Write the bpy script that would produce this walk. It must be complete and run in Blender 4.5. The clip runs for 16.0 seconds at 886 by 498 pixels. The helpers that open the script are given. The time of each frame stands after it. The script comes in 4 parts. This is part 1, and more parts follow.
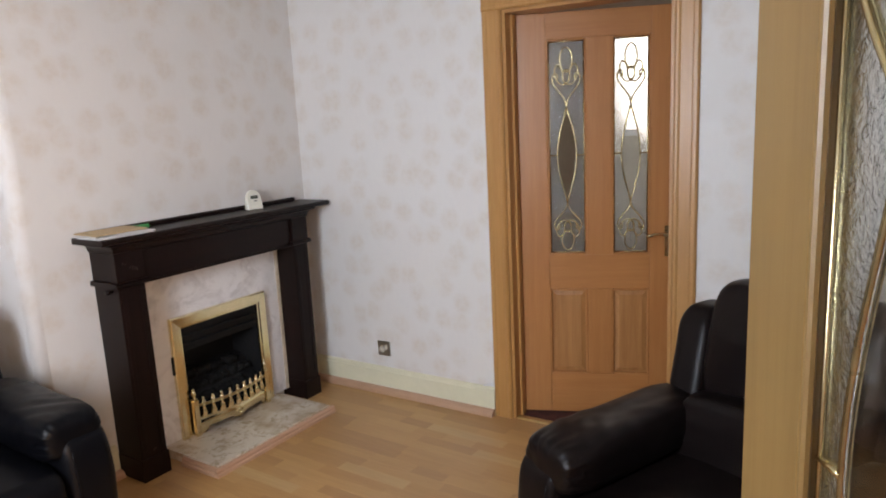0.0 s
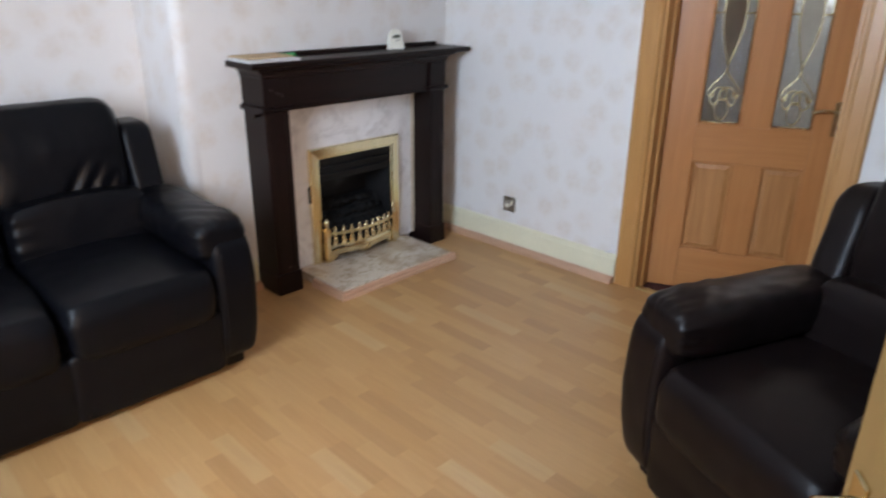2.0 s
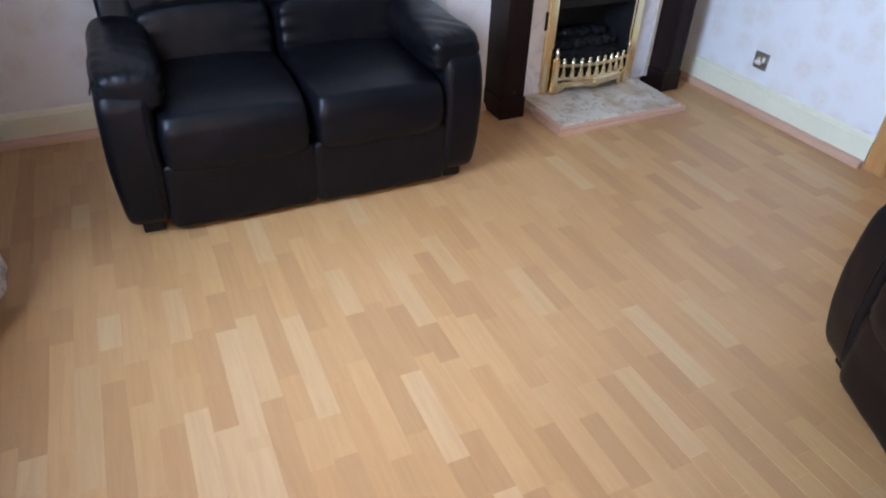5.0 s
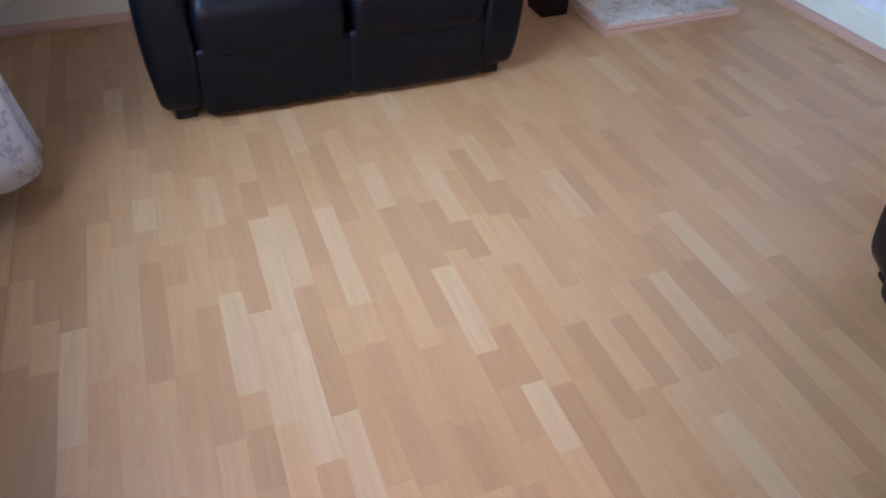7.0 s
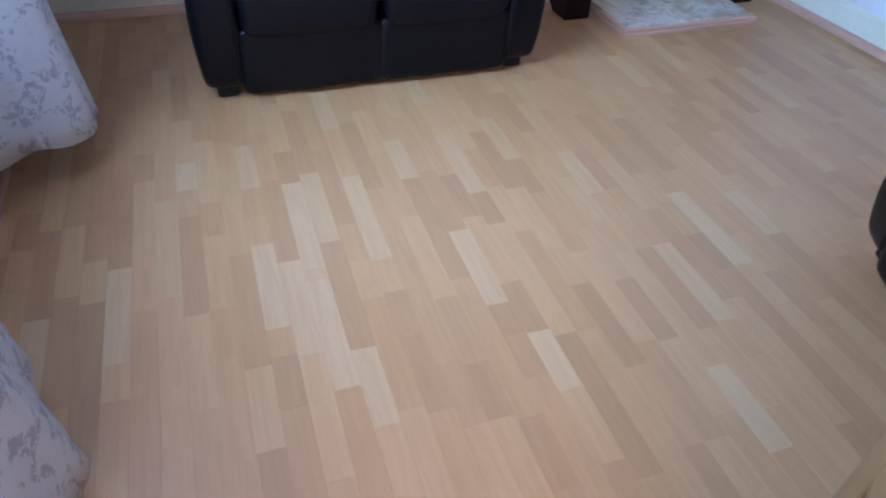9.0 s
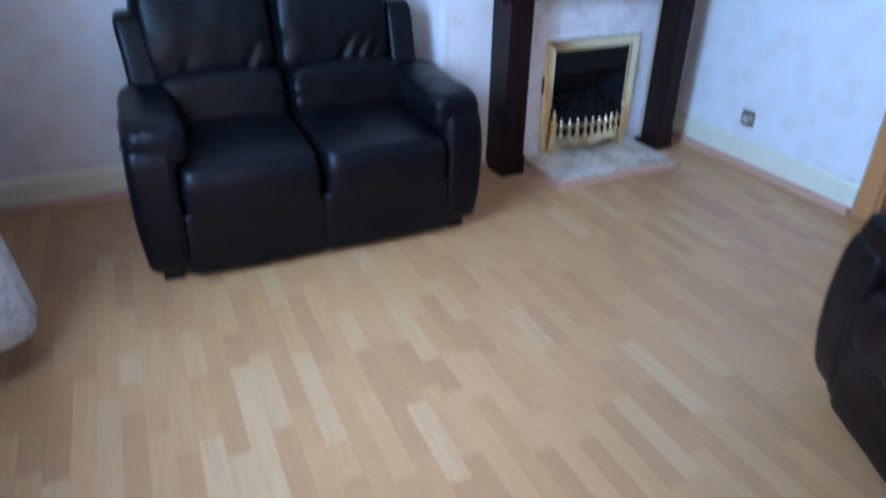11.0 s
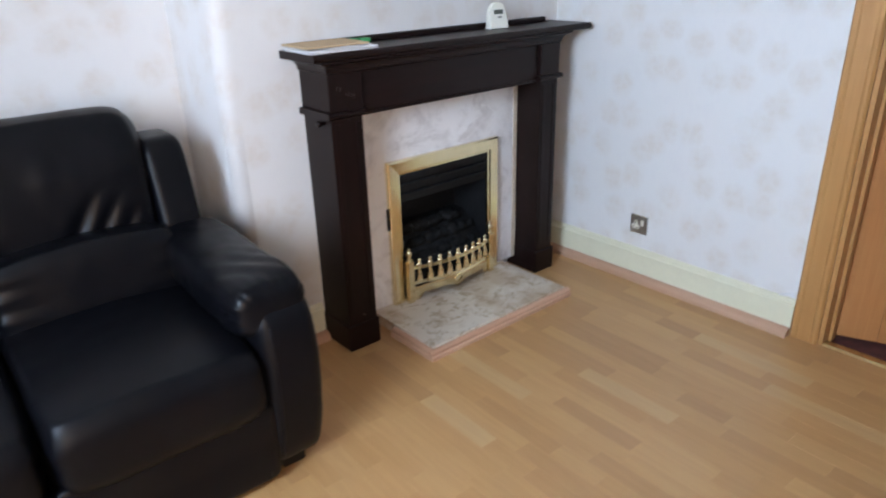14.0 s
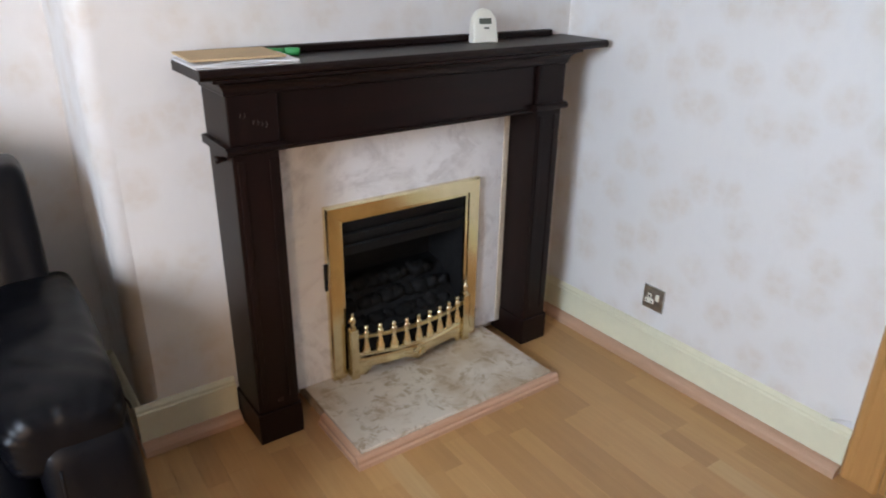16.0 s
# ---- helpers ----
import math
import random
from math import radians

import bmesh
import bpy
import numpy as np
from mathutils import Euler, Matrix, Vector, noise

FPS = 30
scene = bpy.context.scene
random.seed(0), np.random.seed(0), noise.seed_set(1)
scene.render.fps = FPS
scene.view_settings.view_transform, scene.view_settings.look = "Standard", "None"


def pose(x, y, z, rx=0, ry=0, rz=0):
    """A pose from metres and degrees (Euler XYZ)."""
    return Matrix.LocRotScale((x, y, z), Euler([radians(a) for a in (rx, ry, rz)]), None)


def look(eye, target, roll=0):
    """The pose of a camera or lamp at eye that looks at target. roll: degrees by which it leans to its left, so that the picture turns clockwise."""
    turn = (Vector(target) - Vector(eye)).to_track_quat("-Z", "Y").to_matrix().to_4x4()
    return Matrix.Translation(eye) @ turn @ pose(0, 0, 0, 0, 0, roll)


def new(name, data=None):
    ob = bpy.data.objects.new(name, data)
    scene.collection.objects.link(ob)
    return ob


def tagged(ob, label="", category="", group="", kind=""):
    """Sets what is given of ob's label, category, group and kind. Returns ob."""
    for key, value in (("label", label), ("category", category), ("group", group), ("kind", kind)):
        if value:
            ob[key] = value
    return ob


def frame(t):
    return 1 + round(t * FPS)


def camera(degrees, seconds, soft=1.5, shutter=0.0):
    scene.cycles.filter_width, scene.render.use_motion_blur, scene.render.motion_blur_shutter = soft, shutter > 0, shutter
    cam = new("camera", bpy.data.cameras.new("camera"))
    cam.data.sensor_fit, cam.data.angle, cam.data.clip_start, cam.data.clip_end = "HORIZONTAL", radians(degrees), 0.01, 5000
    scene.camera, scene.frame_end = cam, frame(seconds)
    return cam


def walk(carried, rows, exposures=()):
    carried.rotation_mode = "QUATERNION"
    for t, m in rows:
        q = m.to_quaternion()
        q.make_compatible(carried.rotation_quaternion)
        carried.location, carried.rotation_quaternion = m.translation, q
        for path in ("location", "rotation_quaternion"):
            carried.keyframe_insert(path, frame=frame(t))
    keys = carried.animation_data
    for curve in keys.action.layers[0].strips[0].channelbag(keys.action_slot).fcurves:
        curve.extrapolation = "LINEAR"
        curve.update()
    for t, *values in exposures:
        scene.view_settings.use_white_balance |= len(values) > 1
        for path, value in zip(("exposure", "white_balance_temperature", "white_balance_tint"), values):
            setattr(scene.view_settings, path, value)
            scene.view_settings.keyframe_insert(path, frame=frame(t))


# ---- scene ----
cam = camera(66.0, 16.0, soft=1.9, shutter=0.5)
PATH = [
    (0, (-2.912, -2.835, 1.513), (-1.262, -1.767, 1.141), -2.8),
    (0.5, (-2.906, -2.839, 1.487), (-1.289, -1.738, 1.0895), -2.9),
    (1, (-2.895, -2.864, 1.461), (-1.362, -1.683, 0.956), -2.6),
    (1.5, (-2.916, -2.845, 1.452), (-1.444, -1.639, 0.835), -0.6),
    (2, (-2.923, -2.831, 1.427), (-1.5855, -1.535, 0.699), 0.6),
    (2.5, (-2.968, -2.799, 1.436), (-1.8, -1.4, 0.612), 0.9),
    (3, (-2.983, -2.836, 1.464), (-1.904, -1.35, 0.673), 2.6),
    (3.5, (-2.991, -2.828, 1.426), (-2.016, -1.305, 0.572), 2.2),
    (4, (-2.997, -2.829, 1.407), (-2.086, -1.328, 0.45), 2.2),
    (4.2, (-2.979, -2.873, 1.427), (-2.139, -1.366, 0.415), 1.2),
    (6.5, (-3.001, -2.831, 1.412), (-2.336, -1.482, 0.093), 4.2),
    (7, (-3.005, -2.861, 1.361), (-2.386, -1.525, 0.008), 3.4),
    (7.5, (-3.009, -2.859, 1.372), (-2.388, -1.529, 0.014), 3.1),
    (8, (-3.003, -2.946, 1.329), (-2.446, -1.605, -0.046), 3.6),
    (8.2, (-3.059, -2.982, 1.312), (-2.571, -1.602, -0.051), 2.7),
    (10.5, (-3.07, -3.136, 1.349), (-2.276, -1.713, 0.189), 5.3),
    (11, (-3.03, -3.032, 1.395), (-2.268, -1.456, 0.428), 1.0),
    (11.3, (-3.074, -2.902, 1.324), (-2.273, -1.211, 0.618), 1.2),
    (11.5, (-3.071, -2.844, 1.312), (-2.316, -1.124, 0.626), 0.0),
    (12, (-3.028, -2.646, 1.425), (-2.146, -0.99, 0.733), 1.9),
    (12.5, (-2.988, -2.548, 1.379), (-1.915, -1.022, 0.658), 0.7),
    (13, (-2.835, -2.401, 1.369), (-1.749, -0.907, 0.602), -0.7),
    (13.5, (-2.65, -2.273, 1.365), (-1.566, -0.786, 0.582), -2.0),
    (14, (-2.479, -2.121, 1.367), (-1.298, -0.711, 0.582), -1.6),
    (14.5, (-2.296, -2.016, 1.34), (-1.055, -0.651, 0.568), 0.6),
    (15, (-2.086, -1.883, 1.334), (-1.008, -0.382, 0.569), 3.5),
    (15.5, (-1.902, -1.826, 1.347), (-0.879, -0.293, 0.571), 0.8),
    (16, (-1.851, -1.813, 1.349), (-0.773, -0.325, 0.558), 1.0),
]
walk(cam, [(t, look(e, g, r)) for t, e, g, r in PATH],
     [(0, -0.12, 7700, 25), (2, 0.02, 6800, 21), (3.5, 0.42, 6200, 19), (4.2, 0.46, 5950, 19.5), (6.5, 0.16, 5300, 25.5), (8.2, 0.18, 4720, 22.5),
      (10.5, 0.08, 4500, 16.5), (11.5, 0.26, 4850, 17), (12.5, 0.34, 5500, 17.5), (14, 0.27, 6350, 19), (16, 0.19, 7000, 21)])


# ---------------------------------------------------------------- world and light
world = bpy.data.worlds.new("world")
scene.world = world
world.use_nodes = True
wn = world.node_tree
sky = wn.nodes.new("ShaderNodeTexSky")
sky.sky_type = "NISHITA"
sky.sun_disc = False
sky.sun_elevation, sky.sun_rotation = radians(38), radians(40)
wn.nodes["Background"].inputs["Strength"].default_value = 0.12
wn.links.new(sky.outputs["Color"], wn.nodes["Background"].inputs["Color"])

sun = new("sun", bpy.data.lights.new("sun", "SUN"))
sun.data.energy, sun.data.angle, sun.data.color = 1.0, radians(12), (1.0, 0.95, 0.88)
sun.matrix_world = look((6, 7, 8), (0, 0, 0))


def opening_lamp(name, eye, target, sx, sy, power, color):
    lamp = new(name, bpy.data.lights.new(name, "AREA"))
    lamp.data.shape, lamp.data.size, lamp.data.size_y = "RECTANGLE", sx, sy
    lamp.data.energy, lamp.data.color = power, color
    lamp.matrix_world = look(eye, target)
    return lamp


WX = -3.76      # west wall face
SY = -3.170     # south wall face
NY = 0.37       # alcove wall face
BX = -1.60      # chimney breast corner
CEIL = 2.50
WIN = (-2.55, -1.20, 1.00, 2.24)   # window: y0, y1, z0, z1

opening_lamp("window_daylight", (WX - 0.16, -1.875, 1.62), (WX + 2, -1.45, 0.85), 1.31, 1.20, 89, (0.60, 0.82, 1.0)).data.spread = radians(140)
# added warm fill lamp, unseen in the windowless room behind the south doorway
opening_lamp("doorway_daylight", (-3.75, SY - 1.5, 1.5), (-3.05, SY, 1.2), 0.9, 1.3, 52, (1.0, 0.78, 0.54))
opening_lamp("hall_daylight", (1.27, -1.75, 1.72), (0.2, -1.75, 1.3), 0.62, 0.72, 3.2, (0.90, 0.97, 1.0))


# ---------------------------------------------------------------- materials
def mat(name):
    m = bpy.data.materials.new(name)
    m.use_nodes = True
    return m, m.node_tree, m.node_tree.nodes["Principled BSDF"]


def node(nt, kind, **values):
    n = nt.nodes.new(kind)
    for key, value in values.items():
        n.inputs[key].default_value = value
    return n


def coords(nt, scale=(1, 1, 1), rot=(0, 0, 0)):
    tc = nt.nodes.new("ShaderNodeTexCoord")
    mp = nt.nodes.new("ShaderNodeMapping")
    mp.inputs["Scale"].default_value, mp.inputs["Rotation"].default_value = scale, rot
    nt.links.new(tc.outputs["Object"], mp.inputs["Vector"])
    return mp.outputs["Vector"]


def noisy(nt, vec, scale, detail=4, rough=0.55, distort=0.0):
    n = node(nt, "ShaderNodeTexNoise", Scale=scale, Detail=detail, Roughness=rough, Distortion=distort)
    nt.links.new(vec, n.inputs["Vector"])
    return n.outputs["Fac"]


def ramp(nt, fac, stops):
    r = nt.nodes.new("ShaderNodeValToRGB")
    el = r.color_ramp.elements
    while len(el) < len(stops):
        el.new(0.5)
    for e, (p, c) in zip(el, stops):
        e.position, e.color = p, ((*c, 1) if len(c) == 3 else c)
    nt.links.new(fac, r.inputs["Fac"])
    return r.outputs["Color"]


def mixed(nt, fac, a, b, how="MIX"):
    n = nt.nodes.new("ShaderNodeMix")
    n.data_type, n.blend_type = "RGBA", how
    for sock, v in ((n.inputs[0], fac), (n.inputs[6], a), (n.inputs[7], b)):
        if hasattr(v, "is_output"):
            nt.links.new(v, sock)
        else:
            sock.default_value = v if not isinstance(v, tuple) or len(v) == 4 else (*v, 1)
    return n.outputs[2]


def calc(nt, op, a, b=0.0, clamp=False):
    n = nt.nodes.new("ShaderNodeMath")
    n.operation, n.use_clamp = op, clamp
    for sock, v in ((n.inputs[0], a), (n.inputs[1], b)):
        if hasattr(v, "is_output"):
            nt.links.new(v, sock)
        else:
            sock.default_value = v
    return n.outputs[0]


def bumped(nt, bsdf, height, strength=0.2, dist=0.002):
    b = node(nt, "ShaderNodeBump", Strength=strength, Distance=dist)
    nt.links.new(height, b.inputs["Height"])
    nt.links.new(b.outputs["Normal"], bsdf.inputs["Normal"])


BLACK, WHITE = (0, 0, 0), (1, 1, 1)


def plain(name, color, rough=0.5, metal=0.0, grain=60, amount=0.12, bump=0.05, spec=0.5, coat=0.0):
    m, nt, b = mat(name)
    v = coords(nt)
    n1, n2 = noisy(nt, v, grain), noisy(nt, v, grain * 0.12, 3)
    f = calc(nt, "MULTIPLY", n1, n2)
    dark = tuple(c * (1 - amount * 2) for c in color)
    lite = tuple(min(1, c * (1 + amount * 1.6)) for c in color)
    nt.links.new(ramp(nt, f, [(0.1, dark), (0.42, lite)]), b.inputs["Base Color"])
    b.inputs["Metallic"].default_value, b.inputs["Specular IOR Level"].default_value = metal, spec
    b.inputs["Coat Weight"].default_value = coat
    rr = nt.nodes.new("ShaderNodeMapRange")
    rr.inputs["To Min"].default_value, rr.inputs["To Max"].default_value = rough * 0.82, min(1, rough * 1.2)
    nt.links.new(n2, rr.inputs["Value"])
    nt.links.new(rr.outputs[0], b.inputs["Roughness"])
    bumped(nt, b, n1, bump, 0.002)
    return m


def wood(name, light, dark, along=2, rough=0.4, scale=1.0, coat=0.15, contrast=1.0):
    """Straight-grained wood, the grain along the given axis of the object."""
    m, nt, b = mat(name)
    s = [9.0 * scale] * 3
    s[along] = 0.55 * scale
    v = coords(nt, tuple(s))
    g = noisy(nt, v, 3.0, 6, 0.62, 0.6)
    s2 = [60.0 * scale] * 3
    s2[along] = 2.2 * scale
    fine = noisy(nt, coords(nt, tuple(s2)), 3.0, 3, 0.5)
    big = noisy(nt, coords(nt), 1.8, 2)
    f = calc(nt, "ADD", calc(nt, "MULTIPLY", g, 0.62), calc(nt, "ADD", calc(nt, "MULTIPLY", fine, 0.2), calc(nt, "MULTIPLY", big, 0.18)))
    w = 0.16 / contrast
    nt.links.new(ramp(nt, f, [(0.5 - w, dark), (0.5 + w, light)]), b.inputs["Base Color"])
    b.inputs["Roughness"].default_value = rough
    b.inputs["Coat Weight"].default_value, b.inputs["Coat Roughness"].default_value = coat, 0.25
    bumped(nt, b, fine, 0.10, 0.001)
    return m


def wallpaper_mat():
    """Cream paper with clusters of tan blooms, grey-lilac leaf sprays and a slight pearl sheen on the print."""
    m, nt, b = mat("floral_wallpaper")
    v = coords(nt)
    # the print lies in the wall's plane: fold x and y into one coordinate
    sep = nt.nodes.new("ShaderNodeSeparateXYZ")
    nt.links.new(v, sep.inputs[0])
    u = calc(nt, "SUBTRACT", sep.outputs[0], sep.outputs[1])
    com = nt.nodes.new("ShaderNodeCombineXYZ")
    nt.links.new(u, com.inputs[0])
    nt.links.new(sep.outputs[2], com.inputs[1])
    uv = com.outputs[0]
    wob = node(nt, "ShaderNodeTexNoise", Scale=26.0, Detail=2.0)
    nt.links.new(uv, wob.inputs["Vector"])
    off = nt.nodes.new("ShaderNodeVectorMath")
    off.operation = "MULTIPLY_ADD"
    off.inputs[1].default_value = (0.040, 0.040, 0)
    nt.links.new(wob.outputs["Color"], off.inputs[0])
    nt.links.new(uv, off.inputs[2])
    puv = off.outputs[0]

    def blobs(scale, edge0, edge1, rnd=0.85, vec=puv):
        vo = node(nt, "ShaderNodeTexVoronoi", Scale=scale, Randomness=rnd)
        vo.voronoi_dimensions = "2D"
        nt.links.new(vec, vo.inputs["Vector"])
        return ramp(nt, vo.outputs["Distance"], [(edge0, WHITE), (edge1, BLACK)]), vo

    bloom, _ = blobs(7.0, 0.20, 0.48)
    petals, _ = blobs(30.0, 0.30, 0.52)
    leaf_map = nt.nodes.new("ShaderNodeMapping")
    leaf_map.inputs["Scale"].default_value, leaf_map.inputs["Rotation"].default_value = (1.0, 0.42, 1), (0, 0, 0.7)
    nt.links.new(puv, leaf_map.inputs["Vector"])
    leaf, _ = blobs(26.0, 0.20, 0.30, 0.95, leaf_map.outputs[0])
    leaf_map2 = nt.nodes.new("ShaderNodeMapping")
    leaf_map2.inputs["Scale"].default_value, leaf_map2.inputs["Rotation"].default_value = (1.0, 0.45, 1), (0, 0, -0.9)
    nt.links.new(puv, leaf_map2.inputs["Vector"])
    leaf2, _ = blobs(21.0, 0.17, 0.27, 0.95, leaf_map2.outputs[0])
    spray = ramp(nt, noisy(nt, uv, 5.0, 2), [(0.40, BLACK), (0.52, WHITE)])
    leaves = mixed(nt, 1.0, mixed(nt, 1.0, leaf, leaf2, "LIGHTEN"), spray, "MULTIPLY")
    tone = noisy(nt, v, 1.3, 3)
    base = mixed(nt, tone, (0.74, 0.70, 0.67), (0.795, 0.765, 0.745))
    c1 = mixed(nt, calc(nt, "MULTIPLY", calc(nt, "MULTIPLY", bloom, calc(nt, "ADD", calc(nt, "MULTIPLY", petals, 0.35), 0.65)), calc(nt, "MULTIPLY", ramp(nt, noisy(nt, uv, 9.0, 3), [(0.24, BLACK), (0.56, WHITE)]), 0.44)), base, (0.64, 0.53, 0.43))
    c2 = mixed(nt, calc(nt, "MULTIPLY", leaves, 0.06), c1, (0.62, 0.59, 0.61))
    fine = noisy(nt, v, 160, 3)
    c3 = mixed(nt, calc(nt, "MULTIPLY", fine, 0.12), c2, (0.6, 0.56, 0.52))
    nt.links.new(c3, b.inputs["Base Color"])
    rr = nt.nodes.new("ShaderNodeMapRange")
    rr.inputs["To Min"].default_value, rr.inputs["To Max"].default_value = 0.58, 0.36
    nt.links.new(leaves, rr.inputs["Value"])
    nt.links.new(rr.outputs[0], b.inputs["Roughness"])
    b.inputs["Specular IOR Level"].default_value = 0.45
    bumped(nt, b, calc(nt, "ADD", calc(nt, "MULTIPLY", leaves, 0.8), fine), 0.06, 0.002)
    return m


TONES = (((0.440, 0.228, 0.085), (0.485, 0.256, 0.097)), ((0.50, 0.262, 0.096), (0.565, 0.314, 0.125)), ((0.550, 0.322, 0.138), (0.595, 0.365, 0.172)))


def laminate_mat(per_object, tone):
    m, nt, b = mat("laminate_strip" if per_object else "laminate_rest")
    if per_object:
        rnd = nt.nodes.new("ShaderNodeObjectInfo").outputs["Random"]
    else:
        rnd = nt.nodes.new("ShaderNodeNewGeometry").outputs["Random Per Island"]
    tone = ramp(nt, rnd, [(0.0, TONES[tone][0]), (1.0, TONES[tone][1])])
    tc = nt.nodes.new("ShaderNodeTexCoord")
    shift = nt.nodes.new("ShaderNodeVectorMath")
    shift.operation = "ADD"
    com = nt.nodes.new("ShaderNodeCombineXYZ")
    nt.links.new(calc(nt, "MULTIPLY", rnd, 37.0), com.inputs[0])
    nt.links.new(calc(nt, "MULTIPLY", rnd, 91.0), com.inputs[1])
    nt.links.new(tc.outputs["Object"], shift.inputs[0])
    nt.links.new(com.outputs[0], shift.inputs[1])
    mp = nt.nodes.new("ShaderNodeMapping")
    mp.inputs["Scale"].default_value = (26, 1.6, 1)
    nt.links.new(shift.outputs[0], mp.inputs["Vector"])
    g = noisy(nt, mp.outputs[0], 2.2, 5, 0.6, 0.8)
    mp2 = nt.nodes.new("ShaderNodeMapping")
    mp2.inputs["Scale"].default_value = (220, 9, 1)
    nt.links.new(shift.outputs[0], mp2.inputs["Vector"])
    fine = noisy(nt, mp2.outputs[0], 2.0, 2)
    c = mixed(nt, ramp(nt, g, [(0.35, (0.30,) * 3), (0.62, BLACK)]), tone, mixed(nt, 1.0, tone, (0.72, 0.62, 0.52), "MULTIPLY"))
    c = mixed(nt, calc(nt, "MULTIPLY", fine, 0.12), c, (0.30, 0.17, 0.08))
    nt.links.new(c, b.inputs["Base Color"])
    wear = noisy(nt, tc.outputs["Object"], 3.0, 4)
    rr = nt.nodes.new("ShaderNodeMapRange")
    rr.inputs["To Min"].default_value, rr.inputs["To Max"].default_value = 0.33, 0.48
    nt.links.new(wear, rr.inputs["Value"])
    nt.links.new(rr.outputs[0], b.inputs["Roughness"])
    b.inputs["Specular IOR Level"].default_value = 0.68
    bumped(nt, b, fine, 0.05, 0.0006)
    return m


def leather_mat(name, color):
    m, nt, b = mat(name)
    v = coords(nt)
    vo = node(nt, "ShaderNodeTexVoronoi", Scale=260.0)
    vo.feature = "DISTANCE_TO_EDGE"
    nt.links.new(v, vo.inputs["Vector"])
    fold = noisy(nt, v, 7.0, 3, 0.45, 0.4)
    tone = noisy(nt, v, 3.0, 3)
    nt.links.new(mixed(nt, tone, tuple(c * 0.7 for c in color), tuple(c * 1.4 for c in color)), b.inputs["Base Color"])
    rr = nt.nodes.new("ShaderNodeMapRange")
    rr.inputs["To Min"].default_value, rr.inputs["To Max"].default_value = 0.30, 0.44
    nt.links.new(fold, rr.inputs["Value"])
    nt.links.new(rr.outputs[0], b.inputs["Roughness"])
    b.inputs["Specular IOR Level"].default_value = 0.185
    h = calc(nt, "ADD", calc(nt, "MULTIPLY", vo.outputs["Distance"], 0.5), calc(nt, "MULTIPLY", fold, 0.8))
    bumped(nt, b, h, 0.12, 0.003)
    return m


def marble_mat(name, base, vein, warm, scale=5.0, amount=0.8):
    m, nt, b = mat(name)
    v = coords(nt)
    w = noisy(nt, v, scale, 7, 0.62, 1.6)
    veins = ramp(nt, w, [(0.40, BLACK), (0.47, WHITE), (0.50, WHITE), (0.57, BLACK)])
    cloud = noisy(nt, v, scale * 2.6, 5, 0.6, 0.8)
    patch = ramp(nt, noisy(nt, v, scale * 0.8, 3), [(0.45, BLACK), (0.62, WHITE)])
    c = mixed(nt, patch, base, warm)
    c = mixed(nt, calc(nt, "MULTIPLY", calc(nt, "MULTIPLY", veins, ramp(nt, cloud, [(0.45, BLACK), (0.62, WHITE)])), amount), c, vein)
    nt.links.new(c, b.inputs["Base Color"])
    b.inputs["Roughness"].default_value = 0.22
    b.inputs["Coat Weight"].default_value = 0.1
    return m


def curtain_mat():
    m, nt, b = mat("curtain_cloth")
    v = coords(nt)
    n1 = noisy(nt, v, 17.0, 4, 0.6, 0.7)
    n2 = noisy(nt, v, 60.0, 3, 0.6, 0.4)
    pat = calc(nt, "MULTIPLY", ramp(nt, n1, [(0.52, BLACK), (0.56, WHITE)]), ramp(nt, n2, [(0.42, BLACK), (0.50, WHITE)]))
    col = mixed(nt, calc(nt, "MULTIPLY", pat, 0.7), (0.80, 0.77, 0.77), (0.44, 0.42, 0.45))
    nt.links.new(col, b.inputs["Base Color"])
    b.inputs["Roughness"].default_value = 0.85
    bumped(nt, b, noisy(nt, v, 700, 2), 0.15, 0.001)
    tr = nt.nodes.new("ShaderNodeBsdfTranslucent")
    nt.links.new(col, tr.inputs["Color"])
    mx = nt.nodes.new("ShaderNodeMixShader")
    mx.inputs[0].default_value = 0.35
    nt.links.new(b.outputs[0], mx.inputs[1])
    nt.links.new(tr.outputs[0], mx.inputs[2])
    nt.links.new(mx.outputs[0], nt.nodes["Material Output"].inputs["Surface"])
    return m


def glass_mat(name, rough, bump, scale, tint=(0.93, 0.96, 0.95)):
    m, nt, b = mat(name)
    b.inputs["Base Color"].default_value = (*tint, 1)
    b.inputs["Transmission Weight"].default_value = 1.0
    b.inputs["Roughness"].default_value = rough
    b.inputs["IOR"].default_value = 1.5
    if bump:
        bumped(nt, b, noisy(nt, coords(nt), scale, 3, 0.6, 1.0), bump, 0.006)
    return m


M_PAPER = wallpaper_mat()
M_CEIL = plain("ceiling_paint", (0.80, 0.79, 0.77), 0.85, grain=90, amount=0.04)
M_SKIRT = plain("cream_gloss_paint", (0.74, 0.695, 0.515), 0.34, grain=40, amount=0.018, bump=0.04)
M_BEAD = wood("bead_wood", (0.60, 0.36, 0.24), (0.45, 0.25, 0.155), 1, 0.42)
M_BEADX = wood("bead_wood_across", (0.60, 0.36, 0.24), (0.45, 0.25, 0.155), 0, 0.42)
M_TRIM = wood("oak_trim", (0.52, 0.258, 0.088), (0.42, 0.192, 0.059), 2, 0.38)
M_TRIMY = wood("oak_trim_head", (0.52, 0.258, 0.088), (0.42, 0.192, 0.059), 1, 0.38)
